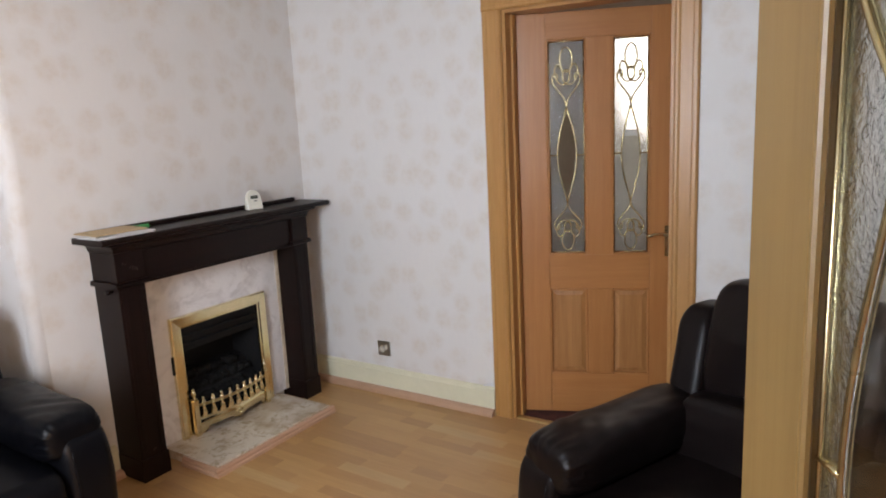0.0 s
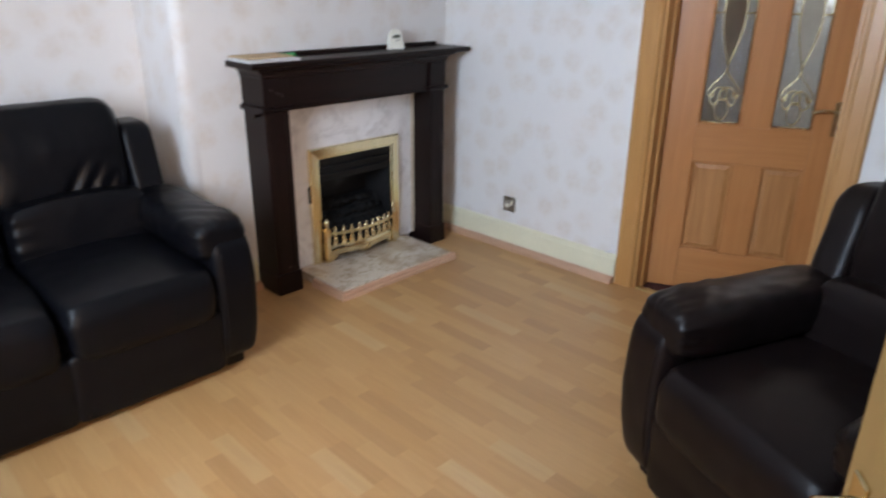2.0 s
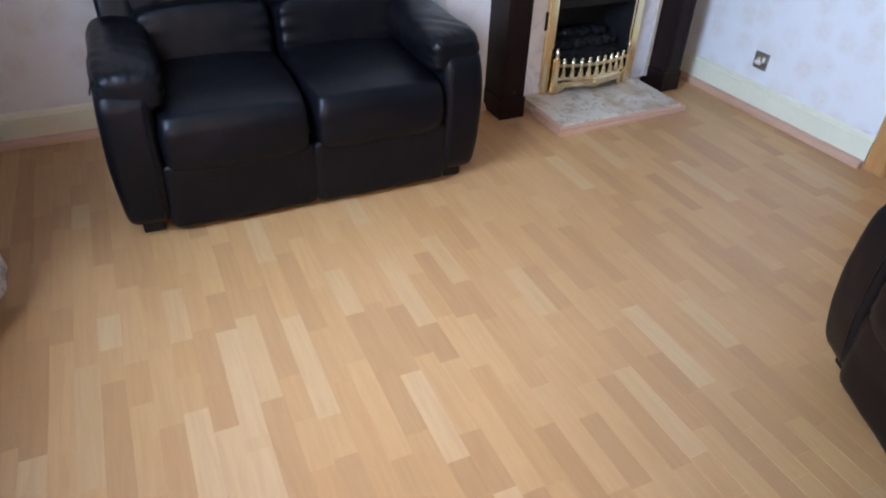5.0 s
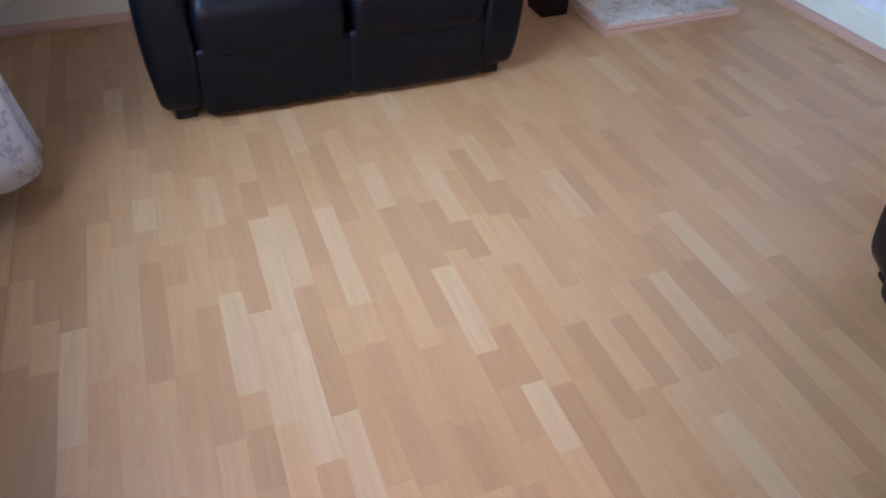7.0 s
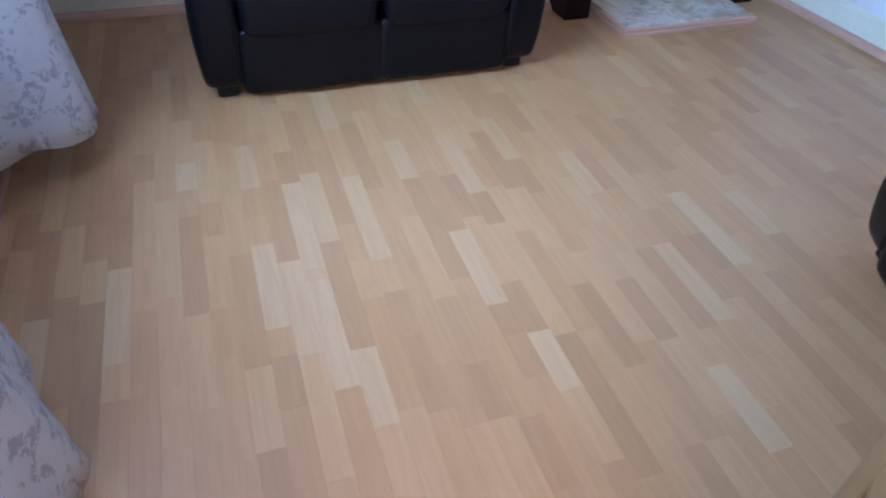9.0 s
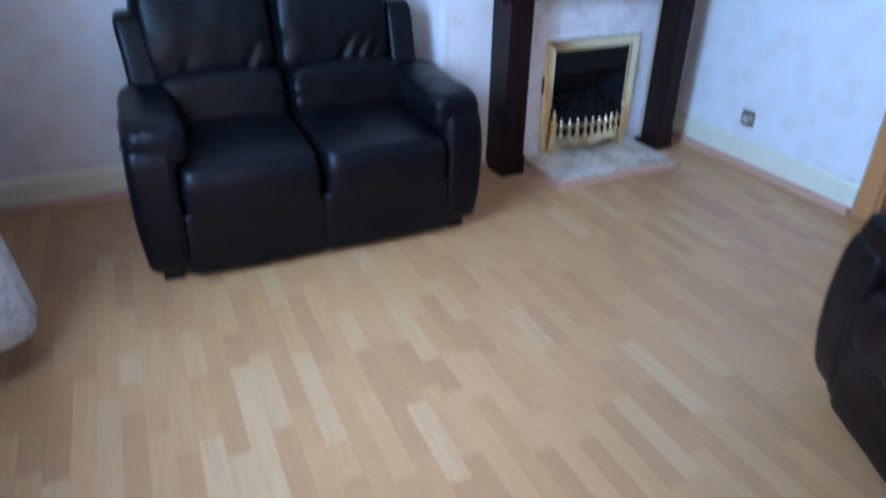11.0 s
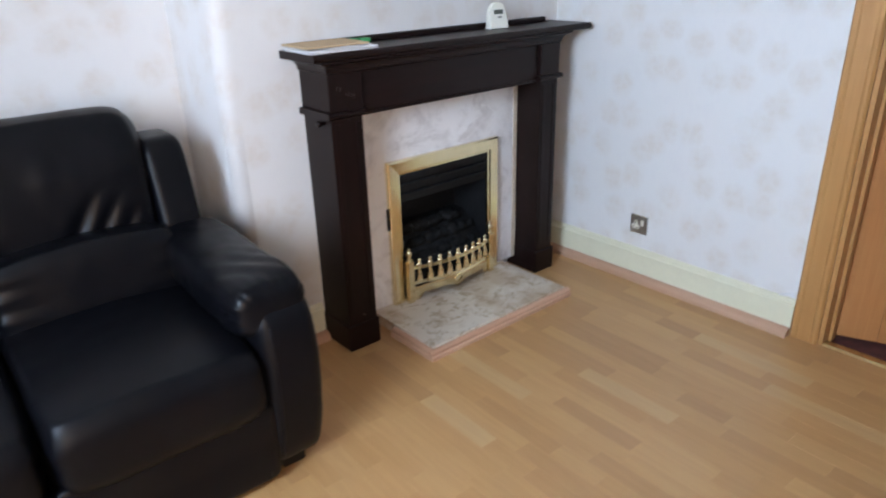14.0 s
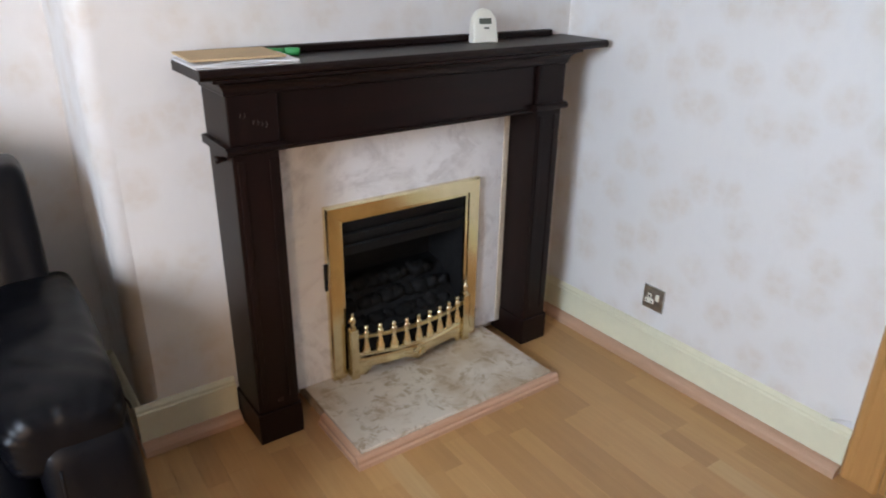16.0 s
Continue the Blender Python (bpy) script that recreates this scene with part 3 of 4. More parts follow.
def glazed_door(name, label, m_stile, m_rail, m_panel, glass_from=0.832, panel_to=0.660, drop=0.0, gx=((0.150, 0.338), (0.450, 0.638)), lock=0.0):
    """A door 0.762 by 1.975 by 0.04 m, hinged at x = 0; faces at y = -0.02 and 0.02."""
    e = tagged(empty(name), label, "door", kind="structure")
    W, H, t = 0.758, 1.972, 0.02
    gz, pz = (glass_from, 1.852), (0.215, panel_to)
    part("stile", box(0.0, gx[0][0], -t, t, 0.006, H, 0.0025), m_stile, e)
    part("stile", box(gx[1][1], W, -t, t, 0.006, H, 0.0025), m_stile, e)
    x0, x1 = gx[0][0], gx[1][1]
    part("top_rail", box(x0, x1, -t, t, gz[1], H, 0.002), m_rail, e)
    part("lock_rail", box(x0, x1, -t, t, pz[1], gz[0], 0.002), m_rail, e)
    part("bottom_rail", box(x0, x1, -t, t, 0.006, pz[0], 0.002), m_rail, e)
    part("muntin", box(gx[0][1], gx[1][0], -t, t, gz[0], gz[1], 0.002), m_stile, e)
    part("muntin", box(gx[0][1], gx[1][0], -t, t, pz[0], pz[1], 0.002), m_stile, e)
    for a, c in gx:
        # raised and fielded lower panel with its sloping border
        bm = bmesh.new()
        add_box(bm, a, c, -0.009, 0.009, pz[0], pz[1])
        for s in (-1, 1):
            o = [(a + 0.014, pz[0] + 0.014), (c - 0.014, pz[0] + 0.014), (c - 0.014, pz[1] - 0.014), (a + 0.014, pz[1] - 0.014)]
            i = [(a + 0.034, pz[0] + 0.034), (c - 0.034, pz[0] + 0.034), (c - 0.034, pz[1] - 0.034), (a + 0.034, pz[1] - 0.034)]
            vo = [bm.verts.new((x, s * 0.0092, z)) for x, z in o]
            vi = [bm.verts.new((x, s * 0.0165, z)) for x, z in i]
            for k in range(4):
                bm.faces.new((vo[k], vo[(k + 1) % 4], vi[(k + 1) % 4], vi[k]))
            bm.faces.new(vi)
        part("panel", bm, m_panel, e)
        for s in (-1, 1):
            bm = bmesh.new()
            for lo, hi in ((gz[0], gz[1]), (pz[0], pz[1])):
                q = 0.010
                for x in (a, c - q):
                    add_box(bm, x, x + q, s * t - s * 0.009, s * t + s * 0.002, lo, hi, 0.003, 1)
                for z in (lo, hi - q):
                    add_box(bm, a + q, c - q, s * t - s * 0.009, s * t + s * 0.002, z, z + q, 0.003, 1)
            part("moulding", bm, m_stile, e)
        cx, w, h = (a + c) / 2, c - a - 0.02, gz[1] - gz[0] - 0.02
        # obscured glass in two halves, cut round the clear lens
        l = [(0.050 * (w / 0.19) * math.cos(math.pi / 2 * tt) ** 1.15 + 0.0004, gz[0] + 0.01 + 0.474 * h + 0.223 * h * tt) for tt in [-1 + i / 10 for i in range(21)]]
        bm = bmesh.new()
        for s, far in ((-1, a + 0.004), (1, c - 0.004)):
            rim = [(cx + s * 0.0002, gz[0] + 0.004)] + [(cx + s * x, z) for x, z in l] + [(cx + s * 0.0002, gz[1] - 0.004)]
            add_prism(bm, rim + [(far, gz[1] - 0.004), (far, gz[0] + 0.004)], -0.004, 0.004, 1)
        pane = part("pane", bm, M_OBSCURE, e, "obscured leaded glass pane")
        pane.visible_shadow = False
        for s in (-1, 1):
            bm = bmesh.new()
            for run, closed in came_lines(w, h):
                add_tube(bm, [(cx + x, s * 0.0055, gz[0] + 0.01 + z) for x, z in (run[:-1] if closed else run)], 0.0040, 6, closed)
            q = 0.0125
            ring = [(a + q, gz[0] + q), (c - q, gz[0] + q), (c - q, gz[1] - q), (a + q, gz[1] - q)]
            for k in range(4):
                (xa, za), (xb, zb) = ring[k], ring[(k + 1) % 4]
                add_tube(bm, [(xa, s * 0.0055, za), (xb, s * 0.0055, zb)], 0.003, 6)
            part("came", bm, M_CAME, pane, "brass lead lines in a tulip design", True)
        # clear bevelled lens in the middle of the design
        l = [(0.050 * (w / 0.19) * math.cos(math.pi / 2 * tt) ** 1.15, 0.474 * h + 0.223 * h * tt) for tt in [-1 + i / 10 for i in range(21)]]
        o = [(cx + x, gz[0] + 0.01 + z) for x, z in l] + [(cx - x, gz[0] + 0.01 + z) for x, z in l[-2:0:-1]]
        lens = part("bevel", prism(o, -0.0062, 0.0062, 1), M_BEVEL, pane, "clear bevelled glass lens")
        lens.visible_shadow = False
    # lever handles on both faces
    for s in (-1, 1):
        hd = part("handle", box(lock + 0.695, lock + 0.733, s * t, s * (t + 0.006), 0.815 - drop, 0.965 - drop, 0.0025), M_BRASS, e, "polished brass lever handle on a long plate")
        lever = tube([(lock + 0.714, s * (t + 0.004), 0.925 - drop), (lock + 0.714, s * (t + 0.030), 0.925 - drop), (lock + 0.712, s * (t + 0.046), 0.925 - drop), (lock + 0.700, s * (t + 0.052), 0.926 - drop),
                      (lock + 0.672, s * (t + 0.052), 0.931 - drop), (lock + 0.645, s * (t + 0.051), 0.930 - drop), (lock + 0.622, s * (t + 0.050), 0.921 - drop), (lock + 0.606, s * (t + 0.050), 0.922 - drop)],
                     [0.013, 0.009, 0.009, 0.0095, 0.008, 0.0075, 0.0085, 0.005], 10)
        part("lever", lever, M_BRASS, hd, "", True)
        if drop:
            grip = tube([(0.634, s * (t + 0.0505), 0.924 - drop), (0.628, s * (t + 0.0505), 0.923 - drop), (0.614, s * (t + 0.050), 0.922 - drop), (0.600, s * (t + 0.050), 0.922 - drop), (0.592, s * (t + 0.050), 0.922 - drop)],
                        [0.008, 0.0125, 0.0145, 0.012, 0.006], 12)
            part("grip", grip, M_BRASS, hd, "", True)
        part("keyhole", box(lock + 0.7105, lock + 0.7175, s * (t + 0.0055), s * (t + 0.0075), 0.842 - drop, 0.866 - drop, 0.002, 1), M_SOOT, hd)
    part("latch_plate", box(W - 0.0005, W + 0.0015, -0.011, 0.011, 0.83, 0.99), M_BRASSD, e)
    for z in (0.20, 1.0, 1.76):
        part("hinge", tube([(-0.004, t + 0.004, z - 0.045), (-0.004, t + 0.004, z + 0.045)], 0.006, 10), M_BRASS, e, "brass butt hinge", True)
        part("hinge", tube([(-0.004, -t - 0.004, z - 0.045), (-0.004, -t - 0.004, z + 0.045)], 0.006, 10), M_BRASS, e, "brass butt hinge", True)
    return e


door_1 = glazed_door("door_1", "orange oak door with leaded glass, standing ajar", M_DOOR, M_DOORX, M_PANEL, 0.826, 0.656, 0.0, ((0.136, 0.322), (0.437, 0.615)), -0.014)
door_1.matrix_world = pose(0.115, -1.345, 0.004, 0, 0, -68)
door_2 = glazed_door("door_2", "pale oak door with leaded glass, wide open into the room", M_PINE, M_PINEX, M_PINE, 0.560, 0.400, 0.055)
door_2.matrix_world = pose(-2.736, -3.148, 0.004, 0, 0, 33)


# ---------------------------------------------------------------- fireplace surround
CX = -0.745     # middle of the fireplace
surround = tagged(empty("fireplace_surround", (CX, 0, 0)), "dark mahogany stained wooden fireplace surround with a mantel shelf", "fireplace")
LEGI, LEGO, LEGF = 0.443, 0.572, -0.178
for s, a, c in ((-1, -0.572, -0.447), (1, 0.450, 0.558)):
    bm = bmesh.new()
    add_box(bm, a, c, LEGF, -0.001, 0.10, 0.885, 0.003)
    leg = part("leg", bm, M_DARK, surround)
    # sunk field on the face, between two raised strips
    for x0, x1 in ((a + 0.012, a + 0.030), (c - 0.030, c - 0.012)):
        part("leg_moulding", box(x0, x1, LEGF - 0.0035, LEGF + 0.002, 0.14, 0.865, 0.0015), M_DARK, leg)
    part("plinth_block", box(a - 0.006, c + 0.006, LEGF - 0.008, -0.001, 0.0, 0.105, 0.004), M_DARK, surround)
    part("capital_block", box(a - 0.003, c + 0.003, LEGF - 0.005, -0.001, 0.905, 1.040, 0.003), M_DARK, surround)
    neck = [(-0.001, 0.884), (LEGF - 0.010, 0.884), (LEGF - 0.017, 0.890), (LEGF - 0.017, 0.898), (LEGF - 0.008, 0.906), (-0.001, 0.906)]
    part("necking", prism(neck, a - 0.016, c + 0.016, 0), M_DARKX, surround)
part("frieze", box(-LEGI - 0.002, LEGI + 0.002, LEGF + 0.012, -0.001, 0.882, 1.040, 0.002), M_DARKX, surround)
part("frieze_bead", box(-LEGI, LEGI, LEGF + 0.004, LEGF + 0.014, 0.880, 0.890, 0.003), M_DARKX, surround)
cove = [(-0.05, 1.030), (0.0, 1.030), (0.005, 1.034), (0.005, 1.041), (0.008, 1.050), (0.016, 1.060), (0.027, 1.066), (0.036, 1.068), (0.036, 1.0755), (-0.05, 1.0755)]
bm = bmesh.new()
rings = [[bm.verts.new(p(d, z)) for d, z in cove] for p in (
    lambda d, z: (-0.575 - d, -0.001, z), lambda d, z: (-0.575 - d, LEGF - 0.005 - d, z),
    lambda d, z: (0.561 + d, LEGF - 0.005 - d, z), lambda d, z: (0.561 + d, -0.001, z))]
for r0, r1 in zip(rings, rings[1:]):
    for i in range(len(cove)):
        j = (i + 1) % len(cove)
        bm.faces.new((r0[i], r0[j], r1[j], r1[i]))
bm.faces.new(rings[0])
bm.faces.new(rings[-1][::-1])
part("cornice", bm, M_DARKX, surround)
edge = [(-0.001, 1.075), (-0.214, 1.075), (-0.221, 1.079), (-0.224, 1.086), (-0.222, 1.094), (-0.217, 1.100), (-0.001, 1.100)]
part("mantel_shelf", prism(edge, -0.640, 0.712, 0), M_DARKX, surround)
part("upstand", box(-0.58, 0.645, -0.026, -0.001, 1.0995, 1.120, 0.004), M_DARKX, surround)
peg = tube([(-LEGO - 0.002, -0.135, 0.868), (-LEGO - 0.016, -0.135, 0.868), (-LEGO - 0.022, -0.135, 0.868), (-LEGO - 0.030, -0.135, 0.868)], [0.007, 0.007, 0.011, 0.010], 12)
part("peg", peg, M_DARK, surround, "small dark wooden peg on the side of the leg", True)
# pale scuffs in the finish, where the stain has chipped
for x0, z0, n, dx, lean in ((-0.545, 0.977, 2, 0.012, 0.010), (-0.512, 0.958, 4, 0.011, 0.012), (-0.512, 0.128, 3, 0.007, 0.0)):
    bm = bmesh.new()
    f = LEGF - 0.0056 if z0 > 0.9 else LEGF - 0.0005
    for i in range(n):
        x, z, h = x0 + i * dx, z0 - i * 0.004 * (lean > 0), 0.011 + 0.003 * (i % 2)
        add_tube(bm, [(x, f, z), (x + lean * 0.35, f, z + h * 0.5), (x + lean * 0.1, f, z + h)], 0.0007, 5)
    part("scuff", bm, M_RUBBLE, surround, "pale scratches in the dark stain")

# marble back panel with the recess for the fire cut through, and stone strips at its sides
xl, xr, h0, h1 = -0.446, 0.449, FX0 - CX, FX1 - CX
outline = [(xl + 0.024, 0.047), (h0, 0.047), (h0, FZ1), (h1, FZ1), (h1, 0.047), (xr - 0.024, 0.047), (xr - 0.024, 0.881), (xl + 0.024, 0.881)]
panel = part("back_panel", prism(outline, -0.046, -0.001, 1), M_MARBLE, surround, "pale grey veined marble back panel")
for x0 in (xl, xr - 0.0235):
    part("edge_strip", box(x0, x0 + 0.0235, -0.050, -0.001, 0.047, 0.881, 0.003), M_STRIP, panel, "beige marble edge strip")

hearth = tagged(empty("hearth", (CX, 0, 0)), "brown and grey marble hearth slab edged with wooden beading", "hearth")
HX0, HX1, HY = -1.118 - CX, -0.380 - CX, -0.424
part("slab", box(HX0, HX1, HY, -0.002, 0.0, 0.046, 0.003), M_HEARTH, hearth)
bead = [(0, 0.0), (0.022, 0.0), (0.022, 0.014), (0.016, 0.018), (0.016, 0.029), (0.010, 0.036), (0.0, 0.038)]
part("edging", prism([(HY - 0.001 - a, b) for a, b in bead], HX0 - 0.022, HX1 + 0.022, 0), M_BEADX, hearth, "pinkish wooden edge beading")
part("edging", prism([(HX0 - 0.001 - a, b) for a, b in bead], HY, -0.19, 1), M_BEAD, hearth, "pinkish wooden edge beading")
part("edging", prism([(HX1 + 0.001 + a, b) for a, b in bead], HY, -0.19, 1), M_BEAD, hearth, "pinkish wooden edge beading")

# inset gas fire: brass trim, black box with louvres, coals and a brass fret
fire = tagged(empty("gas_fire", (CX + 0.02, 0, 0.046)), "inset gas fire with brass trim, fret and black coals", "fireplace")
iw, ih = 0.238, 0.548      # half width and height of the opening
yf = -0.064


def mitred(profile, hw, top):
    """A three-sided frame with mitred corners: profile of (distance outward, y) round the opening hw wide each side and top high."""
    bm = bmesh.new()
    n = len(profile)
    rows = []
    for kind in range(4):
        ring = []
        for d, y in profile:
            x, z = {0: (-hw - d, 0.0), 1: (-hw - d, top + d), 2: (hw + d, top + d), 3: (hw + d, 0.0)}[kind]
            ring.append(bm.verts.new((x, y, z)))
        rows.append(ring)
    for a, c in zip(rows, rows[1:]):
        for i in range(n):
            bm.faces.new((a[i], a[(i + 1) % n], c[(i + 1) % n], c[i]))
    bm.faces.new(rows[0])
    bm.faces.new(rows[-1][::-1])
    return bm


part("trim_frame", mitred([(0.0, -0.046), (0.0, yf + 0.005), (0.009, yf + 0.004), (0.012, yf - 0.002), (0.052, yf - 0.004), (0.058, yf + 0.001), (0.058, -0.0465)], iw, ih), M_BRASS, fire, "polished brass trim frame")
bm = bmesh.new()
d = 0.17
add_box(bm, -iw - 0.004, -iw, -0.046, d, 0.0, ih)
add_box(bm, iw, iw + 0.004, -0.046, d, 0.0, ih)
add_box(bm, -iw, iw, d - 0.004, d, 0.0, ih)
add_box(bm, -iw, iw, -0.046, d, 0.0, 0.004)
part("fire_box", bm, M_SOOT, fire, "sooty black fire box")
for i in range(3):
    z = ih - 0.035 - i * 0.042
    part("louvre", prism([(-0.058 + i * 0.004, z + 0.030), (-0.050 + i * 0.004, z + 0.034), (-0.030 + i * 0.004, z - 0.004), (-0.038 + i * 0.004, z - 0.008)], -iw, iw, 0), M_SOOT, fire, "black hood louvre")
part("hood", box(-iw, iw, -0.046, d, ih - 0.008, ih), M_SOOT, fire)
rng = random.Random(5)
for i in range(26):
    row = i // 9
    x = -0.185 + (i % 9) * 0.046 + rng.uniform(-0.012, 0.012) + row * 0.011
    r = rng.uniform(0.026, 0.036)
    bm = bmesh.new()
    bmesh.ops.create_icosphere(bm, subdivisions=2, radius=1.0)
    for v in bm.verts:
        k = 1 + 0.28 * noise.noise(v.co * 1.3 + Vector((i * 7.1, 0, 0)))
        v.co = Vector((v.co.x * r * 1.1 * k + x, v.co.y * r * 0.9 * k - 0.005 + row * 0.040, v.co.z * r * 0.8 * k + 0.150 + row * 0.052 + rng.uniform(-0.008, 0.008)))
    part("coal", bm, M_COAL, fire, "", True)
part("coal_bed", prism([(-0.045, 0.0), (-0.045, 0.125), (0.09, 0.25), (0.165, 0.26), (0.165, 0.0)], -iw + 0.002, iw - 0.002, 0), M_SOOT, fire)

def bow(x, base=-0.075, deep=0.050):
    return base - deep * (1 - (x / 0.235) ** 2)


def curved_rail(z0f, z1f, thick, n=24):
    bm = bmesh.new()
    rings = []
    for i in range(n + 1):
        x = -0.225 + 0.45 * i / n
        y = bow(x)
        z0, z1 = z0f(x), z1f(x)
        rings.append([bm.verts.new((x, yy, zz)) for yy, zz in ((y, z0), (y - 0.003, z0 + 0.003), (y - 0.003, z1 - 0.003), (y, z1), (y + thick, z1), (y + thick, z0))])
    for a, c in zip(rings, rings[1:]):
        for k in range(6):
            bm.faces.new((a[k], a[(k + 1) % 6], c[(k + 1) % 6], c[k]))
    bm.faces.new(rings[0])
    bm.faces.new(rings[-1][::-1])
    return bm


def apron(x):
    u = abs(x) / 0.225
    return 0.002 if u > 0.82 else (0.016 if u > 0.78 else 0.020 + 0.020 * (1 - u) ** 0.4 - 0.026 * max(0.0, 1 - u / 0.22))


fret = part("fret", curved_rail(apron, lambda x: 0.082, 0.006), M_BRASS, fire, "polished brass fret with urn finials", True)
part("lower_rail", curved_rail(lambda x: 0.078, lambda x: 0.090, 0.014), M_BRASS, fret, "", True)
part("mid_rail", curved_rail(lambda x: 0.142, lambda x: 0.154, 0.008), M_BRASSD, fret, "", True)
for i in range(9):
    x = -0.186 + i * 0.0465
    y = bow(x) + 0.002
    baluster = turned([(0.012, 0.088), (0.016, 0.094), (0.0165, 0.104), (0.012, 0.124), (0.007, 0.144), (0.010, 0.152), (0.013, 0.162), (0.011, 0.170), (0.006, 0.175), (0.0095, 0.181), (0.007, 0.188), (0.002, 0.191)], 10, (x, y, 0))
    part("baluster", baluster, M_BRASS, fret, "", True)
for s in (-1, 1):
    x = s * 0.228
    part("post", box(x - 0.014, x + 0.014, -0.098, -0.066, 0.0, 0.185, 0.003), M_BRASS, fret)
    part("finial", turned([(0.012, 0.184), (0.014, 0.190), (0.006, 0.197), (0.011, 0.206), (0.0125, 0.216), (0.007, 0.226), (0.004, 0.230), (0.0065, 0.236), (0.001, 0.243)], 12, (x, -0.082, 0)), M_BRASS, fret, "", True)
rosette = tube([(0.018 * math.cos(a) * (1 + 0.25 * math.cos(4 * a)), bow(0) - 0.006, 0.055 + 0.016 * math.sin(a) * (1 + 0.25 * math.cos(4 * a))) for a in [k * math.tau / 24 for k in range(24)]], 0.0025, 6, True)
part("rosette", rosette, M_BRASS, fret, "", True)
part("side_catch", box(-0.3025, -0.297, -0.058, -0.047, 0.33, 0.42, 0.001, 1), M_SOOT, fire, "dark gap clip beside the trim")

# ---------------------------------------------------------------- things on the mantel
sheets = tagged(empty("paper_stack", (CX - 0.648, -0.012, 1.1005), -1.5), "loose stack of white papers on the mantel shelf", "papers")
rng = random.Random(2)
for i in range(5):
    o = rng.uniform(-0.006, 0.006)
    bm = bmesh.new()
    nx, ny = 8, 4
    z = 0.0006 + i * 0.0026
    grid = [[bm.verts.new((0.004 + o + 0.252 * a / nx, -0.204 + o * 0.6 + 0.170 * b / ny, z + 0.0022 * math.sin(a * 0.9 + i) * (b < 2) * (i > 0) + 0.002)) for b in range(ny + 1)] for a in range(nx + 1)]
    for a in range(nx):
        for b in range(ny):
            bm.faces.new((grid[a][b], grid[a + 1][b], grid[a + 1][b + 1], grid[a][b + 1]))
    r = bmesh.ops.extrude_face_region(bm, geom=bm.faces[:])
    bmesh.ops.translate(bm, vec=(0, 0, -0.0016), verts=[v for v in r["geom"] if isinstance(v, bmesh.types.BMVert)])
    part("sheet", bm, M_SHEET, sheets)
env = tagged(part("envelope", box(0.004, 0.232, -0.192, -0.020, 0.0, 0.006, 0.0015), M_ENVELOPE), "brown manila envelope lying on the papers", "envelope")
env.matrix_world = pose(CX - 0.647, -0.010, 1.1172, 0, 0, -2.5)
pen = tagged(empty("marker_pen", (CX - 0.392, -0.060, 1.1105), -24), "green plastic marker pen lying beside the papers", "pen")
part("barrel", tube([(-0.055, 0, 0), (-0.05, 0, 0), (0.03, 0, 0)], [0.007, 0.010, 0.010], 12), M_GREEN, pen, "", True)
part("cap", tube([(0.028, 0, 0), (0.062, 0, 0), (0.066, 0, 0)], [0.0107, 0.0107, 0.008], 12), M_GREEN, pen, "", True)

timer = tagged(empty("room_thermostat", (CX + 0.294, -0.072, 1.1005), -14), "white plastic wireless thermostat with a small display", "thermostat")
out = [(-0.050, 0.0)] + [(0.048 * math.cos(a) * 0.98, 0.058 + 0.058 * math.sin(a)) for a in [math.pi - k * math.pi / 14 for k in range(15)]] + [(0.050, 0.0)]
bm = bmesh.new()
f0 = [bm.verts.new((x, -0.030 + 0.20 * z, z)) for x, z in out]
f1v = [bm.verts.new((x * 1.0, 0.010 + 0.02 * z, z)) for x, z in out]
fi = [bm.verts.new((x * 0.9, -0.034 + 0.20 * z, 0.004 + z * 0.94)) for x, z in out]
n = len(out)
for i in range(n):
    j = (i + 1) % n
    bm.faces.new((f0[i], f0[j], f1v[j], f1v[i]))
    bm.faces.new((fi[i], fi[j], f0[j], f0[i]))
bm.faces.new(fi)
bm.faces.new(f1v[::-1])
part("housing", bm, M_WHITEPL, timer)
slope = pose(0, -0.0345 + 0.20 * 0.072, 0.074, math.degrees(math.atan(-0.20)), 0, 0)
scr = part("display", box(-0.024, 0.024, -0.0015, 0.0015, -0.010, 0.010, 0.001, 1), M_LCD, timer, "grey liquid crystal display")
scr.matrix_local = slope
btn = part("button", box(-0.010, 0.010, -0.0025, 0.0015, -0.003, 0.003, 0.001, 1), M_LCD, timer)
timer.scale = (0.86, 0.86, 0.86)
btn.matrix_local = pose(0.004, -0.0345 + 0.20 * 0.050, 0.051, math.degrees(math.atan(-0.20)), 0, 0)

# ---------------------------------------------------------------- socket on the door wall
socket = tagged(empty("wall_socket", (0.0, -0.523, 0.258), -90), "brushed metal single wall socket with white inserts", "socket")
part("plate", box(-0.043, 0.043, -0.006, 0.0, -0.043, 0.043, 0.002), M_STEEL, socket)
part("insert", add_box(box(-0.033, 0.003, -0.0075, -0.005, -0.022, -0.004, 0.0015), -0.023, -0.007, -0.0075, -0.005, -0.0045, 0.016, 0.0015), M_WHITEPL, socket)
for x, z, w, h in ((-0.015, 0.006, 0.0040, 0.008), (-0.026, -0.013, 0.006, 0.0035), (-0.004, -0.013, 0.006, 0.0035)):
    part("pin_hole", box(x - w / 2, x + w / 2, -0.0082, -0.007, z - h / 2, z + h / 2), M_SOOT, socket)
part("switch", box(0.010, 0.025, -0.0095, -0.005, -0.004, 0.022, 0.002), M_WHITEPL, socket)
